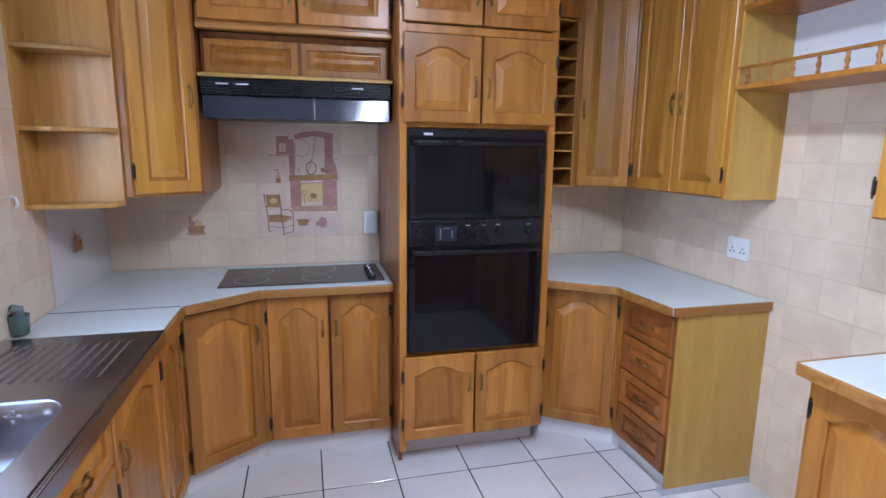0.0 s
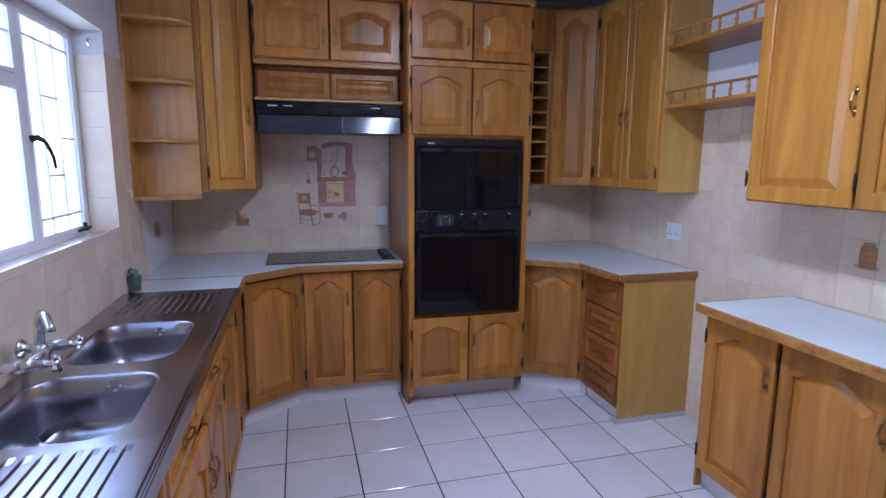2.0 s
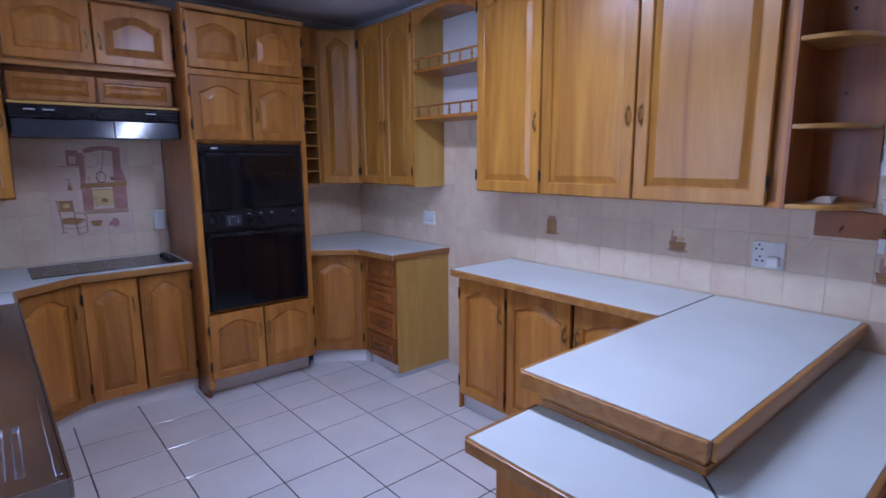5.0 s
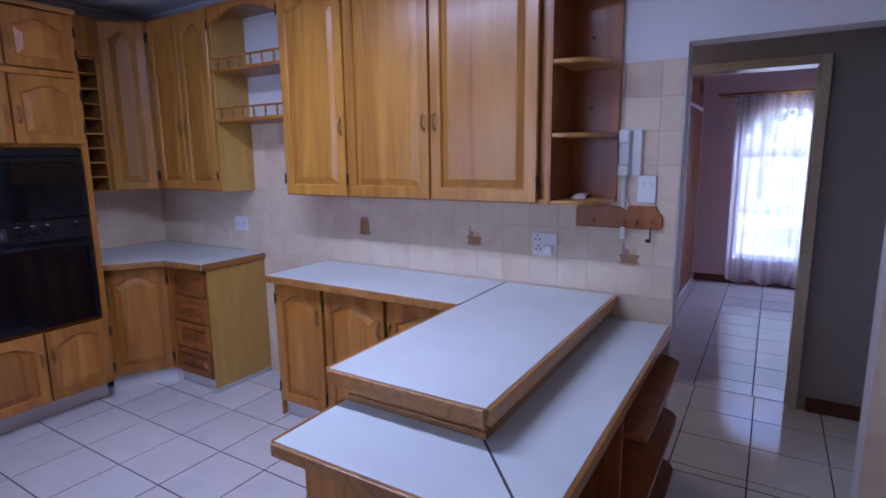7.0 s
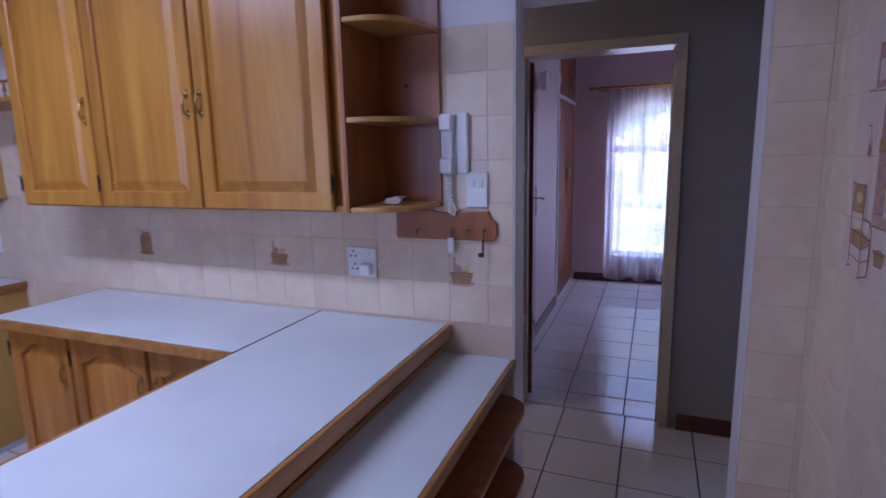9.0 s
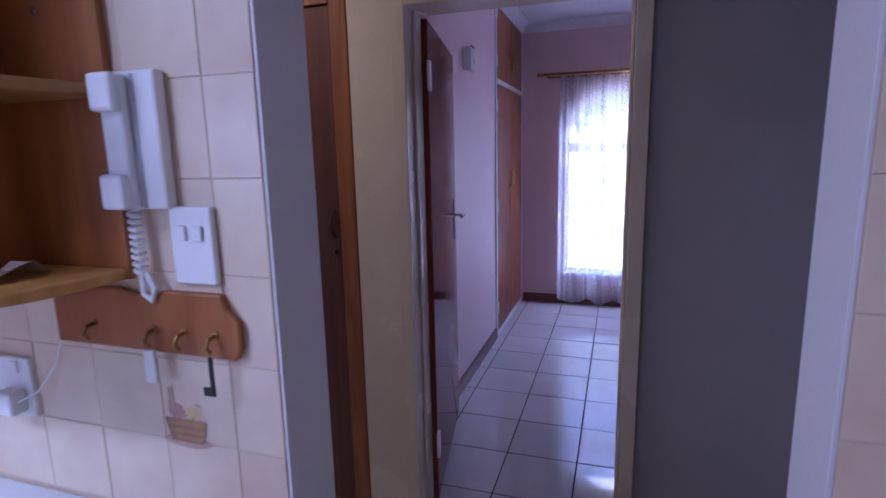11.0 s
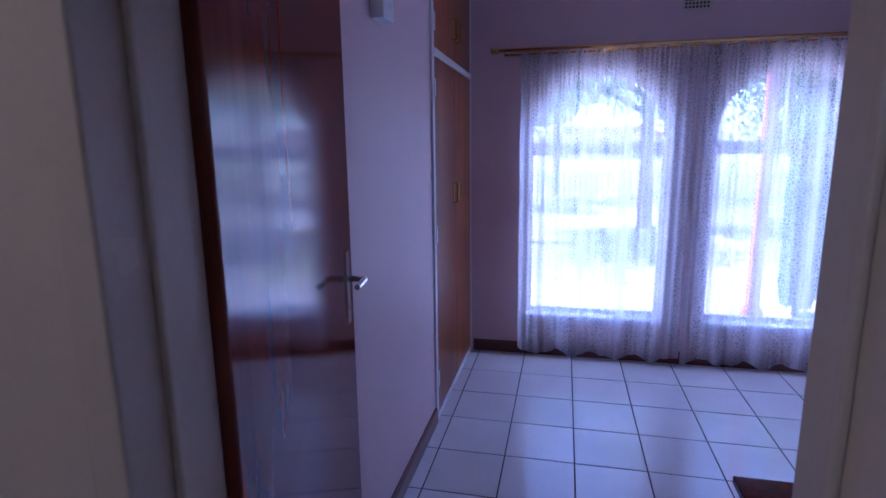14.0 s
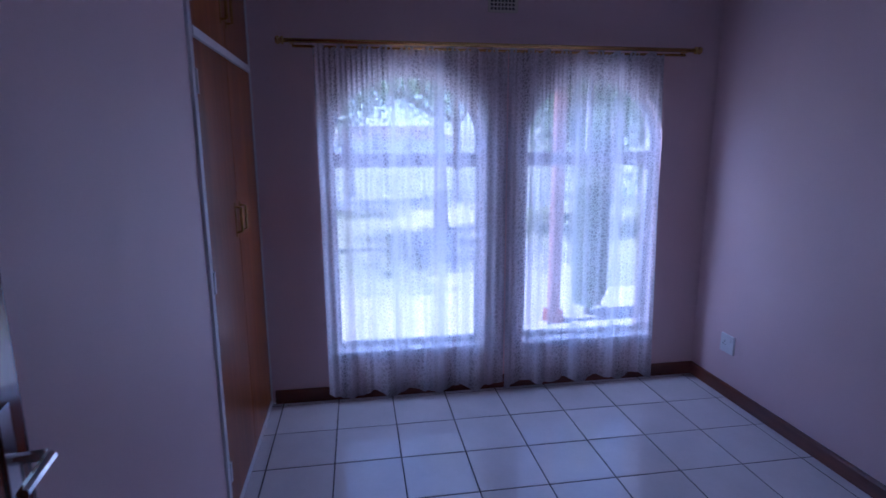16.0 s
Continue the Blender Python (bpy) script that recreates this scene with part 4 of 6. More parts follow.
bm = bmesh.new()
ZT = 0.010
sheet_cell(bm, SX0, SX1, -0.083, SY1 - 0.42, BOWLS[0], ZT)
sheet_cell(bm, SX0, SX1, SY0 + 0.35, -0.083, BOWLS[1], ZT)
part("bowl_sheet", bm, STEEL, sink, smooth=True)
for y0, y1 in ((SY1 - 0.42, SY1), (SY0, SY0 + 0.35)):
    bm = bmesh.new()
    far = y0 > 0
    ribs = 12
    xs = [SX0]
    hs = [ZT]
    for k in range(ribs):
        c = SX0 + 0.07 + k * 0.03
        xs += [c - 0.009, c - 0.005, c + 0.005, c + 0.009]
        hs += [ZT, ZT - 0.005, ZT - 0.005, ZT]
    xs.append(SX1)
    hs.append(ZT)
    ya, yb = (y0 + 0.04, y1 - 0.07) if far else (y0 + 0.06, y1 - 0.02)
    rows = [(y0, 0), (ya, 0), (ya + 0.02, 1), (yb - 0.02, 1), (yb, 0), (y1, 0)]
    grid = [[bm.verts.new((x, y, ZT + (h - ZT) * f)) for x, h in zip(xs, hs)] for y, f in rows]
    for a, b in zip(grid, grid[1:]):
        for k in range(len(xs) - 1):
            bm.faces.new((a[k], a[k + 1], b[k + 1], b[k]))
    part("drainer", bm, STEEL, sink, "ribbed steel drainer")
boxes("rim", [(SX1 - 0.004, SX1 + 0.006, SY0, SY1, -0.035, ZT), (SX0, SX1, SY0 - 0.006, SY0, -0.035, ZT), (SX0, SX1, SY1, SY1 + 0.004, -0.01, ZT)], STEEL, sink, "turned-down steel edge", bevel=0.004)
boxes("roll_edge", [(SX1 - 0.02, SX1 - 0.008, SY0 + 0.02, SY1 - 0.02, ZT, ZT + 0.004)], STEEL, sink, bevel=0.002)
for bx0, bx1, by0, by1, dp in BOWLS:
    bm = bmesh.new()
    lathe(bm, [(0.038, 0), (0.038, 0.003), (0.03, 0.004), (0.012, 0.0015)], ((bx0 + bx1) / 2, (by0 + by1) / 2, ZT - dp), 20)
    part("waste", bm, CHROME, sink, "chrome waste fitting", smooth=True)
    bm = bmesh.new()
    for k in range(4):
        a = math.pi / 2 * k
        lathe(bm, [(0.007, 0), (0.007, 0.002), (0.004, 0.004)], (bx1 - 0.13 + 0.014 * math.cos(a), by1 - 0.012, ZT - 0.035 + 0.014 * math.sin(a)), 8, Euler((math.pi / 2, 0, 0)).to_matrix())
    part("overflow", bm, CHROME, sink)
bm = bmesh.new()
tube(bm, [(-0.12, -0.26, -0.1), (-0.1, -0.235, -0.085), (-0.06, -0.21, -0.075)], 0.011, 8)
part("plug", bm, RUBBER, sink, "black rubber plug", smooth=True)

tap = thing("mixer_tap", "chrome wall-mounted mixer tap with swivel spout", "tap", T((-0.655, -1.288, 0.945)))
bm = bmesh.new()
for y in (-0.078, 0.078):
    lathe(bm, [(0.029, 0), (0.029, 0.005), (0.024, 0.012), (0.014, 0.016), (0.012, 0.04), (0.016, 0.045), (0.016, 0.07), (0.013, 0.075)], (0.0, y, 0.0), 18, Euler((0, math.pi / 2, 0)).to_matrix())
tube(bm, [(0.085, -0.082, 0.004), (0.085, 0.082, 0.004)], [0.013, 0.013], 14)
lathe(bm, [(0.018, -0.018), (0.02, 0.0), (0.018, 0.02), (0.014, 0.03)], (0.085, 0, 0.004), 16)
part("body", bm, CHROME, tap, smooth=True)
for y in (-0.078, 0.078):
    bm = bmesh.new()
    lathe(bm, [(0.013, 0.07), (0.015, 0.085), (0.015, 0.11), (0.011, 0.115), (0.008, 0.135), (0.012, 0.14), (0.012, 0.152), (0.004, 0.158)], (0.0, y, 0.004), 16, Euler((0, math.pi / 2, 0)).to_matrix())
    for k in range(4):
        a = math.pi / 2 * k + 0.4
        tube(bm, [(0.147, y, 0.004), (0.152, y + 0.026 * math.cos(a), 0.004 + 0.026 * math.sin(a))], [0.005, 0.0065], 8)
    part("tap_handle", bm, CHROME, tap, "chrome cross-head handle", smooth=True)
bm = bmesh.new()
tube(bm, [(0.085, 0, 0.02), (0.086, 0, 0.07), (0.09, -0.006, 0.1), (0.105, -0.026, 0.122), (0.126, -0.052, 0.12), (0.14, -0.07, 0.095), (0.142, -0.073, 0.085)], [0.012, 0.0115, 0.0115, 0.011, 0.011, 0.0115, 0.012], 14)
part("spout", bm, CHROME, tap, "chrome swan-neck spout", smooth=True)

cup = thing("tumbler", "dark green-grey tumbler holding a sponge by the sink", "cup", T((-0.625, -0.225, TOP + 0.011)))
bm = bmesh.new()
lathe(bm, [(0.024, 0), (0.027, 0.03), (0.03, 0.06), (0.03, 0.065), (0.026, 0.06)], (0, 0, 0), 14)
part("cup", bm, mat("murky_green_plastic", (0.09, 0.13, 0.12), 0.4), cup, smooth=True)
bm = bmesh.new()
tube(bm, [(0, 0, 0.05), (0.004, -0.006, 0.085), (-0.012, -0.02, 0.095)], [0.018, 0.016, 0.012], 8)
part("sponge", bm, mat("grey_sponge", (0.16, 0.19, 0.18), 0.9), cup)

# ---- kitchen window ----
win = structure("window_1", [(-0.806, -0.772, -2.15, -2.11, 1.14, 1.99), (-0.806, -0.772, -0.285, -0.25, 1.14, 1.99), (-0.806, -0.772, -2.11, -0.285, 1.14, 1.175), (-0.806, -0.772, -2.11, -0.285, 1.955, 1.99),
                            (-0.806, -0.772, -0.757, -0.712, 1.175, 1.955), (-0.806, -0.772, -1.52, -1.48, 1.175, 1.955), (-0.806, -0.772, -1.48, -0.757, 1.7, 1.738)], WHITE_GLOSS, 0.004, "white steel window frame with burglar bars")
for z0, z1, y0, y1 in ((1.175, 1.7, -1.48, -0.757), (1.738, 1.955, -1.48, -0.757), (1.175, 1.955, -0.712, -0.285), (1.175, 1.955, -2.11, -1.52)):
    p = boxes("pane", [(-0.792, -0.788, y0, y1, z0, z1)], GLASS, win)
    p.visible_shadow = False
    boxes("glazing_bead", [(-0.784, -0.772, y0, y0 + 0.014, z0, z1), (-0.784, -0.772, y1 - 0.014, y1, z0, z1), (-0.784, -0.772, y0 + 0.014, y1 - 0.014, z0, z0 + 0.014), (-0.784, -0.772, y0 + 0.014, y1 - 0.014, z1 - 0.014, z1)], WHITE_GLOSS, p)
BARS = (-0.672, -0.578, -0.44, -0.312)
for y in BARS:
    boxes("burglar_bar", [(-0.786, -0.778, y - 0.004, y + 0.004, 1.19, 1.94)], WHITE_GLOSS, win, "white welded burglar bar")
for y0, y1, z in ((-0.71, -0.287, 1.247), (-0.71, -0.287, 1.882), (BARS[1], BARS[2], 1.69), (BARS[1], BARS[2], 1.402), (BARS[2], BARS[3], 1.543)):
    boxes("burglar_bar", [(-0.787, -0.777, y0, y1, z - 0.0045, z + 0.0045)], WHITE_GLOSS, win, "white welded burglar bar")
for y in (-0.95, -1.2):
    boxes("burglar_bar", [(-0.786, -0.778, y - 0.004, y + 0.004, 1.738, 1.955)], WHITE_GLOSS, win, "white welded burglar bar")
boxes("burglar_bar", [(-0.787, -0.777, -1.48, -0.757, 1.86, 1.869)], WHITE_GLOSS, win, "white welded burglar bar")
bm = bmesh.new()
tube(bm, [(-0.77, -0.715, 1.53), (-0.748, -0.712, 1.535), (-0.735, -0.69, 1.52), (-0.73, -0.655, 1.47), (-0.73, -0.645, 1.43)], [0.012, 0.011, 0.007, 0.006, 0.005], 8)
part("casement_fastener", bm, IRON, win, "dark curved casement fastener", smooth=True)
bm = bmesh.new()
tube(bm, [(-0.768, -0.3, 1.18), (-0.735, -0.36, 1.186), (-0.735, -0.48, 1.184)], 0.006, 6)
lathe(bm, [(0.014, 0), (0.014, 0.012), (0.005, 0.016), (0.01, 0.03), (0.004, 0.034)], (-0.74, -0.40, 1.176), 10)
part("stay", bm, IRON, win, "dark metal window stay", smooth=True)
structure("window_sill_kitchen", [(-0.772, -0.652, -2.15, -0.25, 1.14, 1.152)], speckled("tile_sill", (0.72, 0.62, 0.56), (0.62, 0.5, 0.44), 26, (0.15, 0.3), 7.0, 0.04), 0.003)
bm = bmesh.new()
tube(bm, [(-0.70, -0.26, 1.95), (-0.70, -0.30, 1.945), (-0.70, -0.305, 1.93), (-0.70, -0.295, 1.92)], 0.004, 6)
hk = part("curtain_hook", bm, CHROME, None, "small chrome hook fixed in window reveal")
tagged(hk, category="hook")
bm = bmesh.new()
tube(bm, [(-0.655, -0.114, 1.325), (-0.64, -0.114, 1.32), (-0.635, -0.114, 1.3), (-0.645, -0.114, 1.29)], 0.005, 6)
hk = part("wall_hook", bm, PLASTIC, None, "small white plastic hook stuck on tiles")
tagged(hk, category="hook")


for zt in (1.152, 1.3, 1.4475, 1.595, 1.7425):
    boxes("tile", [(-0.77, -0.6565, -0.2565, -0.25, zt + 0.001, min(1.906, zt + 0.1465))], WALL_TILE, wall_west, bevel=0.0009)
structure("trim_corner", [(0.088, 0.112, 0.292, 0.33, 0.1, 0.828), (1.792, 1.83, 0.0, 0.03, 0.1, 0.828)], OAK)

structure("baseboard_corner", [(0.06, 0.105, 0.328, 0.35, 0.0, 0.1), (1.815, 1.86, -0.005, 0.06, 0.0, 0.1)], FLOOR_TILE)

# ---- small wall fittings ----
def plate(name, label, category, m, w, h, slots=(), rockers=(), t=0.012):
    """A plastic wall plate, its front facing local -y."""
    th = thing(name, label, category, m)
    boxes("plate", [(-w / 2, w / 2, -t, 0, -h / 2, h / 2)], PLASTIC, th, bevel=0.003)
    if slots:
        bm = bmesh.new()
        for x, z in slots:
            lathe(bm, [(0.0045, 0), (0.0045, 0.0008)], (x, -t - 0.0002, z), 8, Euler((math.pi / 2, 0, 0)).to_matrix())
        part("pin_holes", bm, RUBBER, th)
    for x, z in rockers:
        boxes("rocker", [(x - 0.008, x + 0.008, -t - 0.005, -t, z - 0.012, z + 0.012)], PLASTIC, th, bevel=0.002)
    return th


def tri(x, z):
    return [(x, z + 0.012), (x - 0.011, z - 0.006), (x + 0.011, z - 0.006)]


EAST = Matrix.Rotation(-math.pi / 2, 4, "Z")
SURF = E_ - 0.0065
plate("socket", "white double wall socket on peach tiles", "socket", T((SURF, -0.184, 1.064)) @ EAST, 0.125, 0.10, tri(-0.03, -0.01) + tri(0.03, -0.01), ((-0.03, 0.032), (0.03, 0.032)))
s2 = plate("socket", "white wall socket with a plug in it", "socket", T((SURF, -2.455, 1.083)) @ EAST, 0.125, 0.115, tri(-0.035, 0.03) + tri(-0.03, -0.02), ((0.03, 0.04),))
boxes("plug", [(0.005, 0.05, -0.045, -0.012, -0.045, 0.0)], PLASTIC, s2, "white plug", bevel=0.006)
bm = bmesh.new()
tube(bm, [(0.05, -0.03, -0.02), (0.09, -0.02, 0.0), (0.13, -0.01, 0.05), (0.17, -0.008, 0.13)], 0.002, 6)
part("cable", bm, PLASTIC, s2, "thin white cable")
plate("light_switch", "white double light switch plate by the doorway", "switch", T((SURF, -2.922, 1.364)) @ EAST, 0.078, 0.12, (), ((-0.015, 0.02), (0.015, 0.02)))

ph = thing("intercom_phone", "white wall intercom handset with coiled cord", "telephone", T((SURF, -2.845, 1.52)) @ EAST)
boxes("base", [(-0.045, 0.05, -0.022, 0.0, -0.1, 0.105)], PLASTIC, ph, bevel=0.006)
bm = bmesh.new()
box(bm, -0.043, 0.002, -0.038, -0.022, -0.098, 0.1)
box(bm, -0.043, 0.002, -0.055, -0.038, 0.045, 0.1)
box(bm, -0.043, 0.002, -0.055, -0.038, -0.098, -0.045)
part("handset", bm, WHITE_GLOSS, ph, bevel=0.006)
boxes("groove", [(0.006, 0.012, -0.0235, -0.022, -0.098, 0.1)], GREY_PLASTIC, ph)
bm = bmesh.new()
tube(bm, [(-0.02 + 0.009 * math.cos(k * 0.9), -0.02 + 0.009 * math.sin(k * 0.9), -0.1 - 0.0016 * k) for k in range(0, 64)], 0.0032, 5)
tube(bm, [(-0.01, -0.02, -0.2), (0.004, -0.02, -0.225), (-0.004, -0.02, -0.245), (-0.02, -0.02, -0.235), (-0.02, -0.02, -0.2)], 0.005, 6)
part("coiled_cord", bm, PLASTIC, ph, "white coiled cord")

kr = thing("key_rack", "scalloped varnished wooden key rack with hooks and keys", "key rack", T((SURF, -2.80, 1.235)) @ EAST)
pts = [(-0.19, -0.05), (0.185, -0.05), (0.195, -0.03), (0.195, 0.012), (0.175, 0.03), (0.165, 0.055), (0.055, 0.055), (0.04, 0.047), (-0.02, 0.05), (-0.04, 0.055), (-0.175, 0.055), (-0.19, 0.04)]
bm = bmesh.new()
prism(bm, pts, 0.0, 0.014, Matrix.Rotation(math.pi / 2, 4, "X"))
part("board", bm, OAK_RED, kr, bevel=0.004)
for x in (-0.1, 0.03, 0.09, 0.15):
    bm = bmesh.new()
    tube(bm, [(x, -0.012, -0.01), (x, -0.03, -0.012), (x, -0.036, -0.024), (x, -0.028, -0.034)], 0.0035, 6)
    lathe(bm, [(0.009, 0), (0.007, 0.004)], (x, -0.012, -0.01), 8, Euler((math.pi / 2, 0, 0)).to_matrix())
    part("hook", bm, BRASS, kr)
for x, z, lbl in ((0.03, -0.06, "white key tag"), (0.15, -0.06, "dark steel key")):
    bm = bmesh.new()
    box(bm, x - 0.011, x + 0.011, -0.032, -0.026, z - 0.035, z + 0.02) if "white" in lbl else (box(bm, x - 0.004, x + 0.004, -0.032, -0.028, z - 0.045, z + 0.02), box(bm, x - 0.018, x, -0.032, -0.028, z - 0.045, z - 0.03))
    part("key", bm, PLASTIC if "white" in lbl else IRON, kr, lbl, bevel=0.002)

ps = thing("crumpled_note", "crumpled paper scrap lying on the end shelf", "paper", T((2.14, -2.66, 1.3235)))
bm = bmesh.new()
rnd = random.Random(4)
g = [[bm.verts.new((-0.05 + 0.025 * i, -0.035 + 0.0175 * j, 0.002 + rnd.random() * 0.035 * math.sin(math.pi * i / 4))) for j in range(5)] for i in range(5)]
for i in range(4):
    for j in range(4):
        bm.faces.new((g[i][j], g[i + 1][j], g[i + 1][j + 1], g[i][j + 1]))
part("sheet", bm, PAPER, ps)

fr = thing("wall_dispenser", "small white plastic air freshener on tiles by oven tower", "dispenser", T((0.655, 0.773, 1.1)))
boxes("case", [(-0.04, 0.03, -0.05, 0.0, -0.065, 0.065)], PLASTIC, fr, bevel=0.01)
boxes("cap", [(-0.03, 0.02, -0.056, -0.05, 0.02, 0.05)], WHITE_GLOSS, fr, bevel=0.003)

strip = thing("ceiling_strip_light", "white fluorescent strip fitting on kitchen ceiling", "ceiling light", T((0.9, -1.72, KC)))
boxes("housing", [(-0.1, 0.1, -0.66, 0.66, -0.055, 0.0)], WHITE_GLOSS, strip, bevel=0.006)
boxes("diffuser", [(-0.085, 0.085, -0.64, 0.64, -0.085, -0.055)], TUBE, strip, "lit opal diffuser", bevel=0.01)

hl = thing("ceiling_lamp", "small round opal ceiling lamp in the hall", "ceiling light", T((2.92, -1.95, KC)))
bm = bmesh.new()
lathe(bm, [(0.09, -0.012), (0.09, 0.0)], (0, 0, 0), 24)
part("base", bm, WHITE_GLOSS, hl)
bm = bmesh.new()
lathe(bm, [(0.03, -0.062), (0.07, -0.045), (0.085, -0.012)], (0, 0, 0), 24)
part("shade", bm, TUBE, hl, "lit opal glass shade", smooth=True)

# ---- hall: cupboard door ----
cd = thing("door_2", "closed sapele cupboard door with orange timber frame", "door", T((3.425, -2.325, 0)))
tagged(cd, kind="structure")
boxes("leaf", [(-0.008, 0.035, -0.2, 0.225, 0.05, 2.02)], TEAK, cd, bevel=0.003)
boxes("timber_frame", [(-0.018, 0.04, -0.272, -0.203, 0.0, 2.06), (-0.018, 0.04, 0.228, 0.272, 0.0, 2.06), (-0.018, 0.04, -0.203, 0.228, 2.022, 2.06), (-0.01, 0.04, -0.203, 0.228, 0.0, 0.047)], OAK_DARK, cd, bevel=0.004)
bm = bmesh.new()
tube(bm, [(-0.008, -0.175, 1.18), (-0.03, -0.178, 1.19), (-0.042, -0.175, 1.23), (-0.03, -0.178, 1.27), (-0.008, -0.175, 1.28)], [0.006, 0.007, 0.008, 0.007, 0.006], 8)
lathe(bm, [(0.013, 0), (0.011, 0.006), (0.006, 0.02)], (-0.008, -0.175, 1.12), 10, Euler((0, -math.pi / 2, 0)).to_matrix())
part("pull_handle", bm, mat("dark_brass", (0.14, 0.1, 0.06), 0.3, 1.0), cd, "aged brass bow handle", smooth=False)

# ---- bedroom door, standing open ----
bd = thing("door_1", "dark glossy mahogany bedroom door standing open", "door", T((3.58, -2.84, 0)) @ Matrix.Rotation(radians(10.3), 4, "Z"))
tagged(bd, kind="structure")
boxes("leaf", [(0.0, 0.825, 0.0, 0.04, 0.008, 1.98)], MAHOGANY, bd, bevel=0.003)
for side in (-1,):
    y = -0.001 if side < 0 else 0.041
    bm = bmesh.new()
    box(bm, 0.735, 0.77, min(y, y + side * 0.004), max(y, y + side * 0.004), 1.03, 1.24)
    tube(bm, [(0.752, y, 1.16), (0.752, y + side * 0.045, 1.16), (0.745, y + side * 0.052, 1.16), (0.65, y + side * 0.05, 1.162)], [0.009, 0.009, 0.009, 0.008], 8)
    tube(bm, [(0.752, y + side * 0.004, 1.08), (0.752, y + side * 0.007, 1.08)], 0.009, 10)
    part("lever_handle", bm, CHROME, bd, "satin chrome lever handle on plate", smooth=False)
for z in (0.22, 1.72):
    boxes("hinge", [(-0.03, 0.012, -0.012, 0.0, z, z + 0.11)], WHITE_GLOSS, bd, "painted butt hinge", bevel=0.003)

# ---- bedroom ----
cup = thing("built_in_wardrobe", "built-in sapele wardrobe with white frame and brass handles", "wardrobe", T((6.23, -2.63, 0)))
boxes("frame", [(-0.575, -0.535, -0.012, 0.1, 0.0, 2.61), (0.535, 0.568, -0.012, 0.1, 0.0, 2.61), (-0.535, 0.535, -0.016, 0.1, 1.985, 2.02), (-0.535, 0.535, -0.012, 0.1, 0.0, 0.035), (-0.535, 0.535, -0.012, 0.1, 2.56, 2.61)], WHITE_GLOSS, cup, "white painted frame", bevel=0.003)
for x0, x1 in ((-0.532, -0.002), (0.002, 0.532)):
    for z0, z1 in ((0.038, 1.982), (2.023, 2.557)):
        d = boxes("door", [(x0, x1, -0.008, 0.012, z0, z1)], SAPELE, cup, bevel=0.002)
        hx = -0.05 if x0 < -0.1 else 0.05
        zc = 1.25 if z0 < 1 else 2.2
        bm = bmesh.new()
        box(bm, hx - 0.012, hx + 0.012, -0.011, -0.008, zc - 0.08, zc + 0.08)
        tube(bm, [(hx, -0.01, zc + 0.06), (hx, -0.035, zc + 0.055), (hx, -0.035, zc - 0.055), (hx, -0.01, zc - 0.06)], 0.006, 6)
        part("handle", bm, BRASS, d, "dark brass drop handle")
boxes("back", [(-0.56, 0.56, 0.08, 0.1, 0.0, 2.6)], SAPELE, cup)
for hx in (-0.545, 0.53):
    for hz in (0.2, 1.02, 1.78, 2.1, 2.45):
        boxes("hinge", [(hx, hx + 0.022, -0.017, -0.012, hz, hz + 0.09)], WHITE_GLOSS, cup, "painted butt hinge", bevel=0.002)

plate("control_box", "white plastic alarm control box on wall", "control box", T((4.86, -2.63, 2.03)), 0.11, 0.13, (), ((0.02, -0.01),), t=0.05)
bm = bmesh.new()
tube(bm, [(4.9, -2.64, 2.09), (4.93, -2.65, 2.125), (5.0, -2.64, 2.13), (5.05, -2.635, 2.12)], 0.003, 6)
tagged(part("loose_cable", bm, RUBBER, None, "loose dark cable above control box"), category="cable")
plate("socket", "white wall socket low on bedroom wall", "socket", T((6.45, -5.505, 0.345)) @ Matrix.Rotation(math.pi, 4, "Z"), 0.12, 0.12, tri(-0.02, 0.0), ((0.03, 0.03),))

vent = thing("air_vent", "cream air brick with square holes high on wall", "vent", T((6.798, -4.085, 2.415)) @ Matrix.Rotation(-math.pi / 2, 4, "Z"))
boxes("frame", [(-0.09, 0.09, -0.008, 0.0, -0.065, 0.065)], FRAME_PAINT, vent, bevel=0.003)
for i in range(7):
    for j in range(5):
        boxes("hole", [(-0.075 + i * 0.0215, -0.061 + i * 0.0215, -0.0095, -0.008, -0.05 + j * 0.0215, -0.036 + j * 0.0215)], RUBBER, vent)

rod = thing("curtain_rod", "brass curtain rod with ring finials", "curtain rod", T((6.72, -4.06, 2.155)))
bm = bmesh.new()
tube(bm, [(0, -1.22, 0), (0, 1.22, 0)], 0.012, 12)
part("rod", bm, POLISHED_BRASS, rod, smooth=True)
bm = bmesh.new()
tube(bm, [(0.03, -1.18, -0.025), (0.03, 1.18, -0.025)], 0.008, 10)
part("net_wire", bm, POLISHED_BRASS, rod, smooth=True)
for y in (-1.22, 1.22):
    bm = bmesh.new()
    lathe(bm, [(0.012, 0), (0.022, 0.004), (0.022, 0.012), (0.014, 0.018), (0.024, 0.032), (0.016, 0.046), (0.004, 0.05)], (0, y, 0), 14, Euler((-math.copysign(math.pi / 2, y), 0, 0)).to_matrix())
    part("finial", bm, POLISHED_BRASS, rod, smooth=True)
    boxes("bracket", [(0.0, 0.079, y * 0.97 - 0.01, y * 0.97 + 0.01, -0.012, 0.012)], POLISHED_BRASS, rod, bevel=0.003)


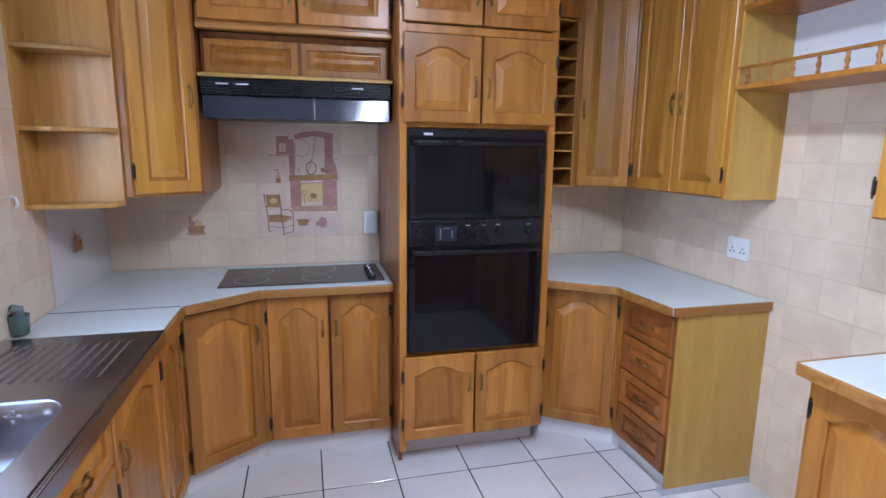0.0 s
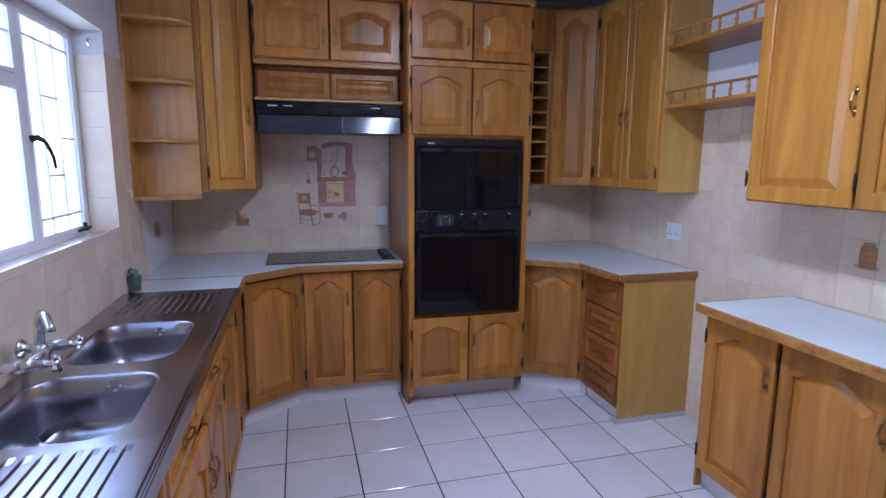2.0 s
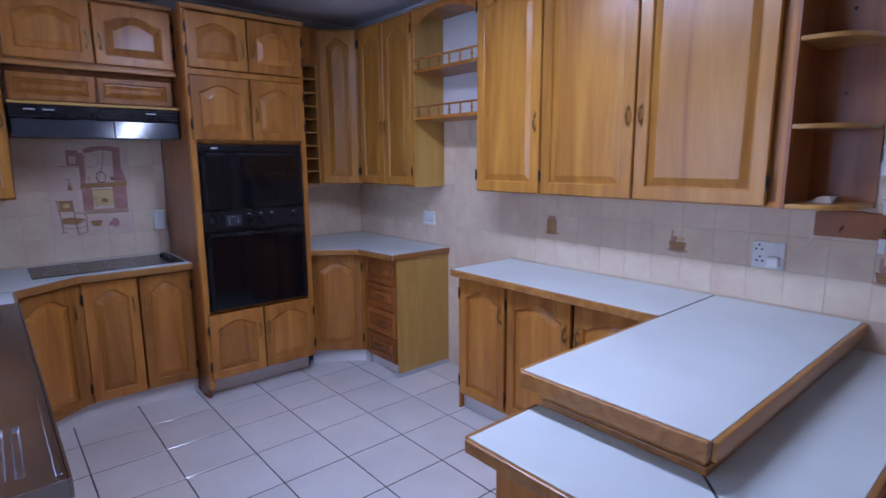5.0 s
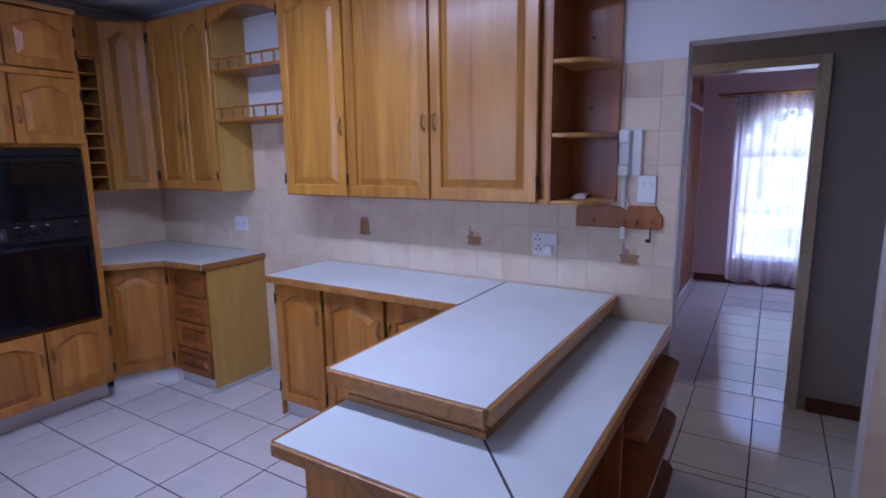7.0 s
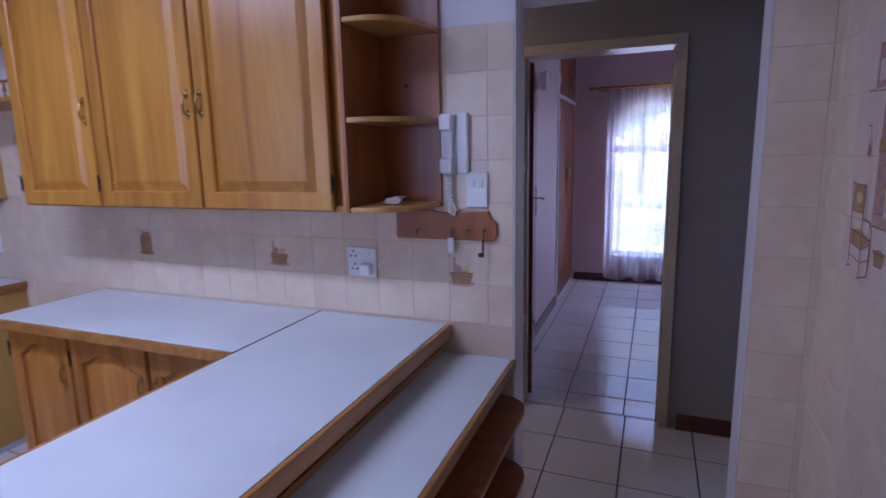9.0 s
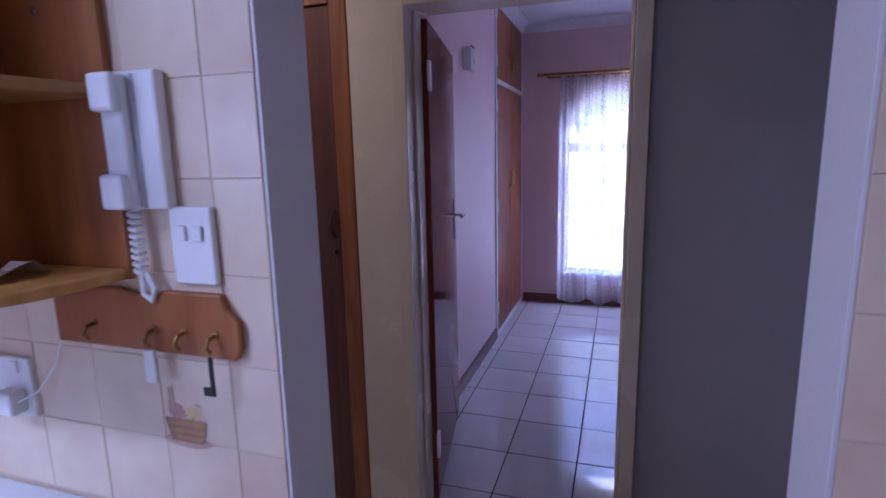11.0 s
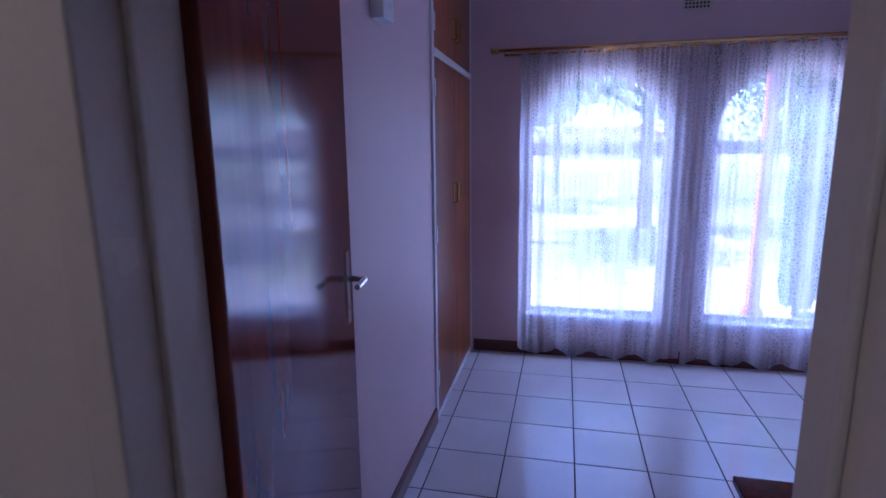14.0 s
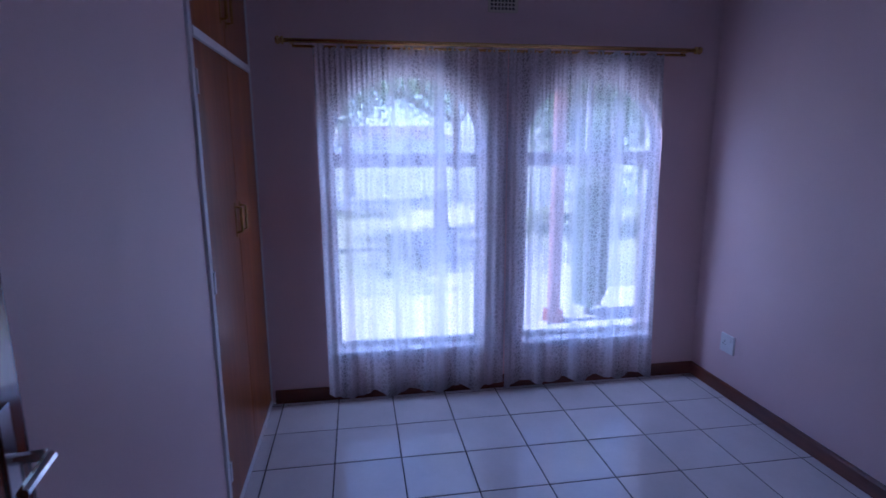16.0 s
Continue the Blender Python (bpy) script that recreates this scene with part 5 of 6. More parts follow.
def curtain(y0, y1, seed, flare=0.0):
    """A gathered lace net: deep uneven folds, a ruffled heading and a dipping hem."""
    rnd = random.Random(seed)
    th = thing("lace_curtain", "white floral lace net curtain hanging in folds", "curtain", T((6.74, (y0 + y1) / 2, 0.05)), "bedroom net curtains")
    bm = bmesh.new()
    uv = bm.loops.layers.uv.new("uv")
    nu, nv = 170, 26
    folds = [(rnd.uniform(7, 12), rnd.uniform(0, 6), 0.012), (rnd.uniform(17, 24), rnd.uniform(0, 6), 0.009), (rnd.uniform(34, 44), rnd.uniform(0, 6), 0.004)]
    span = y1 - y0
    grid = []
    for j in range(nv + 1):
        v = j / nv
        row = []
        for i in range(nu + 1):
            u = i / nu
            dep = sum(a * math.sin(2 * math.pi * f * u * 0.5 + p) for f, p, a in folds) * (0.5 + 0.9 * v)
            head = 0.012 * math.sin(2 * math.pi * 38 * u) * math.exp(-v * 14)
            hem = 0.022 * math.sin(2 * math.pi * folds[0][0] * 0.5 * u + folds[0][1] + 1.2) + 0.008 * math.sin(40 * u)
            z = 2.135 - 0.05 - (2.095 + hem) * v + (0.014 * math.sin(2 * math.pi * 9 * u) * (1 - v) ** 8)
            y = y0 + span * (u + 0.006 * math.sin(2 * math.pi * 6 * u + 1) * v) * (1 + flare * v) - (y0 + y1) / 2
            row.append((bm.verts.new((dep + head, y, z)), (u * abs(span) * 1.35, v * 2.06)))
        grid.append(row)
    for j in range(nv):
        for i in range(nu):
            c = (grid[j][i], grid[j][i + 1], grid[j + 1][i + 1], grid[j + 1][i])
            f = bm.faces.new([k[0] for k in c])
            for lp, k in zip(f.loops, c):
                lp[uv].uv = k[1]
    part("net", bm, LACE, th, smooth=True)


curtain(-2.99, -4.105, 3)
curtain(-4.11, -5.09, 8, 0.06)

for k, (y0, y1) in enumerate(ARCHES):
    w = structure(f"window_{k + 2}", [(6.885, 6.925, y0, y0 + 0.035, SILL, SPRING), (6.885, 6.925, y1 - 0.035, y1, SILL, SPRING), (6.885, 6.925, y0 + 0.035, y1 - 0.035, SILL, SILL + 0.035),
                                      (6.885, 6.925, y0 + 0.035, y1 - 0.035, 1.455, 1.545)], WHITE_GLOSS, 0.003, "white steel window with arched head and transom")
    bm = bmesh.new()
    a, b = arch_line(y0, y1), arch_line(y0, y1, grow=-0.035)
    for i in range(len(a) - 1):
        q = [bm.verts.new((x, *p)) for x in (6.885, 6.925) for p in (a[i], a[i + 1], b[i + 1], b[i])]
        for f in ((0, 1, 2, 3), (7, 6, 5, 4), (2, 6, 7, 3)):
            bm.faces.new([q[n] for n in f])
    part("arched_head", bm, WHITE_GLOSS, w)
    p = boxes("pane", [(6.903, 6.907, y0 + 0.03, y1 - 0.03, SILL + 0.03, SPRING + 0.02)], GLASS, w)
    p.visible_shadow = False
    boxes("window_sill", [(6.78, 6.885, y0 - 0.02, y1 + 0.02, SILL - 0.02, SILL + 0.004)], WHITE_GLOSS, w, bevel=0.003)
boxes("mullion", [(6.89, 6.92, -4.715, -4.685, 1.545, CROWN - 0.02)], WHITE_GLOSS, bpy.data.objects["window_3"])


def table(name, label, m, w, d, h, material):
    th = thing(name, label, "desk", m)
    boxes("top", [(0, w, 0, d, h - 0.025, h)], material, th, bevel=0.004)
    boxes("side", [(0.01, 0.03, 0.02, d - 0.02, 0, h - 0.025)], material, th)
    boxes("side", [(w - 0.03, w - 0.01, 0.02, d - 0.02, 0, h - 0.025)], material, th)
    boxes("front_panel", [(0.03, w - 0.03, 0.03, 0.045, 0.06, h - 0.025)], material, th)
    boxes("base", [(0.02, w - 0.02, 0.035, d - 0.03, 0, 0.06)], material, th)
    return th


table("desk", "dark reddish wood desk against bedroom wall", T((3.6, -4.75, 0)), 0.84, 0.965, 0.61, MAHOGANY)
table("desk", "dark reddish wood desk in the next room", T((3.6, -1.0, 0)), 0.46, 0.55, 0.75, SAPELE)

# ---- garden beyond the bedroom windows ----
structure("ground", [(7.0, 900, -900, 900, -0.35, -0.25), (-900, -0.81, -900, 900, -0.35, -0.25), (-0.81, 7.0, 1.35, 900, -0.35, -0.25), (-0.81, 7.0, -900, -5.7, -0.35, -0.25)], GROUND)
structure("wall_yard", [(-2.75, -2.6, -6.0, 3.0, -0.25, 3.4)], PAINT)
structure("pavement", [(7.0, 9.6, -9.5, 0.5, -0.25, -0.15), (9.6, 19.0, -6.4, -4.2, -0.25, -0.235), (19.0, 24.0, -40.0, 40.0, -0.25, -0.235)], PAVING)
por = thing("porch_column", "red painted porch column on pale paving", "column", T((8.45, -5.1, -0.15)))
boxes("shaft", [(-0.05, 0.05, -0.05, 0.05, 0.12, 2.75)], BRICK, por, bevel=0.01)
boxes("base", [(-0.08, 0.08, -0.08, 0.08, 0.0, 0.12)], BRICK, por, bevel=0.01)
fence = thing("palisade_fence", "white painted palisade garden fence", "fence", T((18.8, -4.0, -0.25)))
for z in (0.2, 0.9):
    boxes("rail", [(0.0, 0.05, -9.0, 9.0, z, z + 0.06)], WHITE_GLOSS, fence)
bm = bmesh.new()
box(bm, -0.03, 0.0, -0.03, 0.03, 0.02, 1.12)
slat = part("slat", bm, WHITE_GLOSS, fence)
slat.location.y = -8.9
for k in range(1, 120):
    shared("slat", slat.data, fence, T((0, -8.9 + 0.15 * k, 0)))


def tree(x, y, h, spread, seed):
    rnd = random.Random(seed)
    th = thing("tree", "leafy green garden tree behind the fence", "tree", T((x, y, -0.25)), "garden trees")
    bm = bmesh.new()
    tube(bm, [(0, 0, 0), (0.05, 0.02, h * 0.25), (-0.04, 0.05, h * 0.5), (0.03, 0, h * 0.75)], [0.16, 0.13, 0.1, 0.05], 8)
    tips = []
    for k in range(9):
        a = rnd.uniform(0, 6.28)
        z = h * rnd.uniform(0.35, 0.7)
        t = Vector((math.cos(a) * spread * rnd.uniform(0.4, 0.9), math.sin(a) * spread * rnd.uniform(0.4, 0.9), z + h * rnd.uniform(0.1, 0.3)))
        tube(bm, [(0, 0, z), t * 0.5 + Vector((0, 0, z * 0.5 + 0.1)), t], [0.06, 0.04, 0.015], 6)
        tips.append(t)
    part("trunk", bm, BARK, th)
    verts, faces = [], []
    for k in range(5200):
        c = rnd.choice(tips) + Vector((rnd.gauss(0, 0.45), rnd.gauss(0, 0.45), rnd.gauss(0, 0.4)))
        a = Vector((rnd.uniform(-1, 1), rnd.uniform(-1, 1), rnd.uniform(-1, 1))).normalized() * rnd.uniform(0.05, 0.11)
        b = a.orthogonal().normalized() * rnd.uniform(0.025, 0.05)
        n = len(verts)
        verts += [c - a, c + b, c + a, c - b]
        faces.append((n, n + 1, n + 2, n + 3))
    me = bpy.data.meshes.new("crown")
    me.from_pydata([tuple(v) for v in verts], [], faces)
    me.materials.append(LEAF)
    cr = new("crown", me)
    cr.parent = th


def cypress(x, y, z, h, w, seed):
    """A slim clipped conifer: a short stem and a pointed mass of small sprays."""
    rnd = random.Random(seed)
    th = thing("cypress", "slim pointed green conifer beside the porch column", "tree", T((x, y, z)))
    bm = bmesh.new()
    tube(bm, [(0, 0, 0), (0.01, 0, h * 0.5), (0, 0, h * 0.92)], [0.03, 0.02, 0.006], 8)
    part("trunk", bm, BARK, th)
    verts, faces = [], []
    for k in range(5200):
        v = rnd.random()
        r = w / 2 * min(1.0, 4 * v + 0.72) * (1.0 if v < 0.8 else math.sqrt(max(0.0, (1 - v) / 0.2))) * rnd.uniform(0.55, 1.08)
        a = rnd.uniform(0, 6.283)
        c = Vector((r * math.cos(a), r * math.sin(a), 0.12 + v * (h - 0.12)))
        up = Vector((0.35 * math.cos(a), 0.35 * math.sin(a), 1)) + Vector((rnd.uniform(-0.3, 0.3), rnd.uniform(-0.3, 0.3), 0))
        up = up.normalized() * rnd.uniform(0.03, 0.06)
        b = up.orthogonal().normalized() * rnd.uniform(0.008, 0.016)
        n = len(verts)
        verts += [c - up, c + b, c + up, c - b]
        faces.append((n, n + 1, n + 2, n + 3))
    me = bpy.data.meshes.new("crown")
    me.from_pydata([tuple(q) for q in verts], [], faces)
    me.materials.append(LEAF)
    new("crown", me).parent = th


cypress(8.62, -5.54, -0.15, 2.05, 0.32, 31)
tree(19.5, -0.5, 5.5, 2.2, 1)
tree(21.0, -6.5, 6.0, 2.4, 2)
tree(13.5, -7.8, 4.2, 1.5, 3)
tree(20.0, -11.5, 5.5, 2.2, 5)
tree(20.5, 5.0, 5.8, 2.4, 6)
tree(13.0, -2.2, 5.2, 2.0, 7)
tree(15.0, -5.0, 5.6, 2.2, 9)
tree(23.0, -3.0, 6.4, 2.8, 12)


def house(x, y, w):
    th = thing("house", "distant pale house with red tiled roof", "house", T((x, y, -0.25)))
    boxes("wall", [(0, 7, -w / 2, w / 2, 0, 2.5)], PAINT, th)
    bm = bmesh.new()
    v = [bm.verts.new(p) for p in ((-0.4, -w / 2 - 0.4, 2.5), (7.4, -w / 2 - 0.4, 2.5), (7.4, w / 2 + 0.4, 2.5), (-0.4, w / 2 + 0.4, 2.5), (3.5, -w / 2 + 2.5, 4.3), (3.5, w / 2 - 2.5, 4.3))]
    for f in ((0, 1, 2, 3), (0, 4, 1), (2, 5, 3), (1, 4, 5, 2), (3, 5, 4, 0)):
        bm.faces.new([v[k] for k in f])
    part("roof", bm, ROOF, th)
    for k in range(4):
        yy = -w / 2 + w * (k + 0.5) / 4
        wi = boxes("window", [(-0.04, 0.0, yy - 0.6, yy + 0.6, 0.9, 2.1)], WHITE_GLOSS, th)
        boxes("pane", [(-0.05, -0.04, yy - 0.5, yy - 0.03, 1.0, 2.0), (-0.05, -0.04, yy + 0.03, yy + 0.5, 1.0, 2.0)], BLACK_GLASS, wi)


house(75, -8.0, 16)
house(80, 14.0, 14)

# ---- pieces: wall tiles, mural and floor tiles ----
CELL = {}


def tile_mesh(w, h, t, c, material, name):
    key = (round(w, 3), round(h, 3), t, material.name)
    if key not in CELL:
        bm = bmesh.new()
        x, y = w / 2, h / 2
        lo = [bm.verts.new(p) for p in ((-x, -y, 0), (x, -y, 0), (x, y, 0), (-x, y, 0))]
        mi = [bm.verts.new(p) for p in ((-x, -y, t - c), (x, -y, t - c), (x, y, t - c), (-x, y, t - c))]
        hi = [bm.verts.new(p) for p in ((-x + c, -y + c, t), (x - c, -y + c, t), (x - c, y - c, t), (-x + c, y - c, t))]
        for a, b in ((lo, mi), (mi, hi)):
            for k in range(4):
                bm.faces.new((a[k], a[(k + 1) % 4], b[(k + 1) % 4], b[k]))
        bm.faces.new(hi)
        me = bpy.data.meshes.new(name)
        bm.to_mesh(me)
        bm.free()
        me.materials.append(material)
        CELL[key] = me
    return CELL[key]


def lay(parent, m, u0, u1, v0, v1, ou, ov, pitch, gap, t, c, material, name, skip=(), swap=None, jitter=0.0006):
    """Tiles over a rectangle of the plane m, cut at its edges, on a lattice through (ou, ov)."""
    rnd = random.Random(int(1000 * (abs(u0) + abs(v1))))
    i0, i1 = math.floor((u0 - ou) / pitch), math.ceil((u1 - ou) / pitch)
    j0, j1 = math.floor((v0 - ov) / pitch), math.ceil((v1 - ov) / pitch)
    for i in range(i0, i1):
        for j in range(j0, j1):
            a, b = max(u0, ou + i * pitch), min(u1, ou + (i + 1) * pitch)
            d, e = max(v0, ov + j * pitch), min(v1, ov + (j + 1) * pitch)
            if b - a < 0.012 or e - d < 0.012:
                continue
            cu, cv = (a + b) / 2, (d + e) / 2
            if any(s[0] < cu < s[1] and s[2] < cv < s[3] for s in skip):
                continue
            mt = swap(cu, cv) if swap else material
            me = tile_mesh(b - a - gap, e - d - gap, t, c, mt or material, name)
            shared(name, me, parent, m @ T((cu, cv, rnd.uniform(-jitter, jitter))) @ Euler((rnd.uniform(-0.002, 0.002), rnd.uniform(-0.002, 0.002), 0)).to_matrix().to_4x4())


PT = 0.147
NORTH_M = T((0, N, 0)) @ Matrix(((1, 0, 0, 0), (0, 0, -1, 0), (0, 1, 0, 0), (0, 0, 0, 1)))
EAST_M = T((E_, 0, 0)) @ Matrix(((0, 0, -1, 0), (-1, 0, 0, 0), (0, 1, 0, 0), (0, 0, 0, 1)))
WEST_M = T((W, 0, 0)) @ Matrix(((0, 0, 1, 0), (1, 0, 0, 0), (0, 1, 0, 0), (0, 0, 0, 1)))
SOUTH_M = T((0, S, 0)) @ Matrix(((-1, 0, 0, 0), (0, 0, 1, 0), (0, 1, 0, 0), (0, 0, 0, 1)))
OV = 0.877
for nm, dims in (("wall_tile_bed", [(W, 0.70, N - 0.0052, N, 0.85, 1.7), (1.43, E_, N - 0.0052, N, 0.85, 1.4), (E_ - 0.0052, E_, -3.05, N, 0.0, 1.906), (E_ - 0.0052, E_, S, -3.78, 0.0, 1.906), (W, W + 0.0052, -0.25, 0.12, 0.85, 1.906),
                                     (W, W + 0.0052, -2.15, -0.25, 0.0, 1.138), (W, W + 0.0052, S, -2.15, 0.0, 1.906), (W, E_, S, S + 0.0052, 0.0, 1.906)],),):
    structure(nm, dims, WALL_GROUT)


def mural(cu, cv):
    return MURAL_TILE if 0.057 < cu < 0.498 and 1.02 < cv < 1.62 else None


lay(wall_north, NORTH_M, W, 0.70, 0.877, 1.65, 0.057, OV, PT, 0.0016, 0.0065, 0.0009, WALL_TILE, "tile", swap=mural)
lay(wall_north, NORTH_M, 1.435, E_, 0.877, 1.35, 0.057, OV, PT, 0.0016, 0.0065, 0.0009, WALL_TILE, "tile")
lay(wall_east, EAST_M, -N, 3.05, 0.877, 1.906, 0.02, OV, PT, 0.0016, 0.0065, 0.0009, WALL_TILE, "tile", skip=[(-1, 0.34, 1.4, 2), (0.95, 2.78, 1.4, 2), (0.34, 0.96, 1.79, 2)])
lay(wall_east, EAST_M, 0.38, 1.0, 0.0, 0.877, 0.02, OV, PT, 0.0016, 0.0065, 0.0009, WALL_TILE, "tile")
lay(wall_east, EAST_M, 3.78, -S, 0.0, 1.906, 3.78, OV, PT, 0.0016, 0.0065, 0.0009, WALL_TILE, "tile")
lay(wall_west, WEST_M, -2.15, 0.095, 0.877, 1.906, 0.02, OV, PT, 0.0016, 0.0065, 0.0009, WALL_TILE, "tile", skip=[(-2.15, -0.25, 1.14, 2)])
lay(wall_south, SOUTH_M, -E_, -1.0, 0.0, 1.906, -2.075, OV, PT, 0.0016, 0.0065, 0.0009, WALL_TILE, "tile", swap=lambda cu, cv: MURAL_TILE if -2.075 < cu < -1.634 and 1.17 < cv < 1.76 else None)

FM = T((0, 0, -0.010))
lay(floor, FM, W, 2.382, S, 0.42, 0.0, 0.0, P, 0.006, 0.010, 0.0015, FLOOR_TILE, "floor_tile", skip=[(-1, -0.24, -2, 1)])
lay(floor, FM, 2.382, 3.485, -5.05, -0.9, 0.07, 0.0, P, 0.006, 0.010, 0.0015, FLOOR_TILE, "floor_tile")
lay(floor, FM, 3.485, 6.8, -5.505, -2.63, 6.415 - 20 * P, 0.012, P, 0.006, 0.010, 0.0015, FLOOR_TILE, "floor_tile")
lay(floor, FM, 3.485, 5.4, -1.95, 1.2, 6.415 - 20 * P, 0.0, P, 0.006, 0.010, 0.0015, FLOOR_TILE, "floor_tile")

# hand-drawn kitchen scene on the mural tiles, in glaze a hair above the surface
mu = thing("tile_mural", "sepia painted hearth scene across twelve wall tiles", "mural", T((0.057, N - 0.0068, 1.024)))


def stroke(bm, pts, w):
    """A painted line in the wall plane."""
    for (ax, az), (bx, bz) in zip(pts, pts[1:]):
        d = Vector((bx - ax, bz - az))
        if d.length < 1e-5:
            continue
        n = Vector((d.y, -d.x)).normalized() * w / 2
        bm.faces.new([bm.verts.new((x, -0.0012, z)) for x, z in ((ax - n.x, az - n.y), (bx - n.x, bz - n.y), (bx + n.x, bz + n.y), (ax + n.x, az + n.y))])


def blot(bm, x, z, rx, rz, rnd, n=14):
    bm.faces.new([bm.verts.new((x + rx * rnd.uniform(0.75, 1.1) * math.cos(6.283 * k / n), -0.0008, z + rz * rnd.uniform(0.75, 1.1) * math.sin(6.283 * k / n))) for k in range(n)])


rnd = random.Random(11)


def glaze(pts, material, label, y=-0.0006):
    """A flat field of translucent-looking colour inside a drawn outline."""
    bm = bmesh.new()
    bm.faces.new([bm.verts.new((px, y, pz)) for px, pz in pts])
    part("wash", bm, material, mu, label)


def oval(cx, cz, rx, rz, n=18, wob=0.0):
    return [(cx + rx * (1 + rnd.uniform(-wob, wob)) * math.cos(6.2832 * k / n), cz + rz * (1 + rnd.uniform(-wob, wob)) * math.sin(6.2832 * k / n)) for k in range(n)]


def quad(x0, z0, x1, z1):
    return [(x0, z0), (x1, z0), (x1, z1), (x0, z1)]


# chimney breast, brick piers, mantel and hearth
glaze(quad(0.172, 0.155, 0.226, 0.302), PINK_GLAZE, "rose brick pier")
glaze(quad(0.342, 0.145, 0.418, 0.306), PINK_GLAZE, "rose brick pier")
glaze(quad(0.226, 0.19, 0.342, 0.29), YELLOW_GLAZE, "straw glow in the hearth")
glaze([(0.168, 0.302), (0.424, 0.31), (0.424, 0.336), (0.168, 0.328)], TAN_GLAZE, "brown mantel shelf", -0.0008)
glaze(quad(0.18, 0.142, 0.42, 0.168), SEPIA_PALE, "pale hearth stone", -0.0007)
glaze([(0.356, 0.34), (0.425, 0.34), (0.40, 0.43), (0.402, 0.55), (0.36, 0.56)], PINK_GLAZE, "rose chimney flank")
glaze([(0.2, 0.535), (0.25, 0.555), (0.33, 0.56), (0.4, 0.545), (0.398, 0.525), (0.3, 0.54), (0.21, 0.52)], PINK_GLAZE, "rose ceiling beam", -0.0008)
glaze(quad(0.112, 0.44, 0.172, 0.535), PINK_GLAZE, "rose wall round the window")
glaze(quad(0.124, 0.455, 0.158, 0.5), MURAL_TILE, "pale window light", -0.0009)
glaze([(0.172, 0.33), (0.2, 0.33), (0.2, 0.52), (0.172, 0.52)], PINK_GLAZE, "rose wall shade")
glaze(oval(0.238, 0.475, 0.038, 0.045), MURAL_TILE, "pale round dish", -0.0009)
# armchair, basket, cat and lamp
glaze([(0.05, 0.165), (0.12, 0.165), (0.118, 0.228), (0.046, 0.228)], TAN_GLAZE, "brown chair back")
glaze(oval(0.083, 0.197, 0.02, 0.014), YELLOW_GLAZE, "straw chair cushion", -0.0009)
glaze([(0.056, 0.09), (0.13, 0.082), (0.18, 0.108), (0.11, 0.125), (0.056, 0.12)], TAN_GLAZE, "brown chair seat")
glaze([(0.2, 0.092), (0.212, 0.062), (0.255, 0.062), (0.268, 0.092), (0.235, 0.098)], TAN_GLAZE, "brown basket")
glaze(oval(0.338, 0.077, 0.024, 0.028, 14, 0.12), PINK_GLAZE, "reddish cat by the hearth")
glaze(oval(0.312, 0.07, 0.012, 0.012, 12, 0.1), PINK_GLAZE, "reddish cat by the hearth", -0.0008)
glaze([(0.096, 0.29), (0.13, 0.29), (0.122, 0.335), (0.104, 0.335)], SEPIA_PALE, "dull lantern")
bm = bmesh.new()
for pts, w in (([(0.036, 0.235), (0.05, 0.12), (0.056, 0.03)], 0.006), ([(0.115, 0.232), (0.122, 0.12), (0.132, 0.012)], 0.006), ([(0.036, 0.228), (0.118, 0.226)], 0.004), ([(0.046, 0.165), (0.12, 0.163)], 0.004),
               ([(0.125, 0.15), (0.165, 0.148), (0.182, 0.13), (0.18, 0.03)], 0.005), ([(0.05, 0.12), (0.18, 0.108)], 0.004), ([(0.056, 0.088), (0.13, 0.08), (0.178, 0.1)], 0.004), ([(0.052, 0.06), (0.13, 0.05), (0.178, 0.065)], 0.003),
               ([(0.044, 0.028), (0.075, 0.036)], 0.004), ([(0.12, 0.012), (0.18, 0.028)], 0.004), ([(0.168, 0.302), (0.424, 0.31)], 0.003), ([(0.168, 0.33), (0.424, 0.338)], 0.003),
               ([(0.226, 0.168), (0.226, 0.29), (0.342, 0.292), (0.342, 0.168)], 0.003), ([(0.17, 0.142), (0.42, 0.14)], 0.003), ([(0.262, 0.335), (0.3, 0.45), (0.31, 0.55)], 0.003), ([(0.2, 0.36), (0.21, 0.5)], 0.002),
               ([(0.356, 0.34), (0.36, 0.55)], 0.003), ([(0.2, 0.54), (0.25, 0.556), (0.33, 0.562), (0.405, 0.548)], 0.005), ([(0.205, 0.522), (0.3, 0.542), (0.395, 0.527)], 0.003),
               ([(0.07, 0.438), (0.205, 0.43)], 0.003), ([(0.112, 0.44), (0.112, 0.535), (0.172, 0.53)], 0.003), ([(0.141, 0.455), (0.141, 0.5)], 0.002), ([(0.092, 0.36), (0.11, 0.362), (0.116, 0.338)], 0.004),
               ([(0.2, 0.092), (0.235, 0.086), (0.268, 0.092)], 0.004), ([(0.212, 0.062), (0.255, 0.062)], 0.003), ([(0.322, 0.05), (0.36, 0.05)], 0.003), ([(0.3, 0.05), (0.306, 0.07)], 0.003), ([(0.244, 0.18), (0.244, 0.225)], 0.003)):
    stroke(bm, pts, w)
for cx, cz, rx, rz, w in ((0.284, 0.37, 0.026, 0.034, 0.006), (0.238, 0.475, 0.038, 0.045, 0.002), (0.217, 0.357, 0.006, 0.014, 0.003), (0.244, 0.24, 0.01, 0.012, 0.004)):
    ring = oval(cx, cz, rx, rz, 16)
    stroke(bm, ring + ring[:1], w)
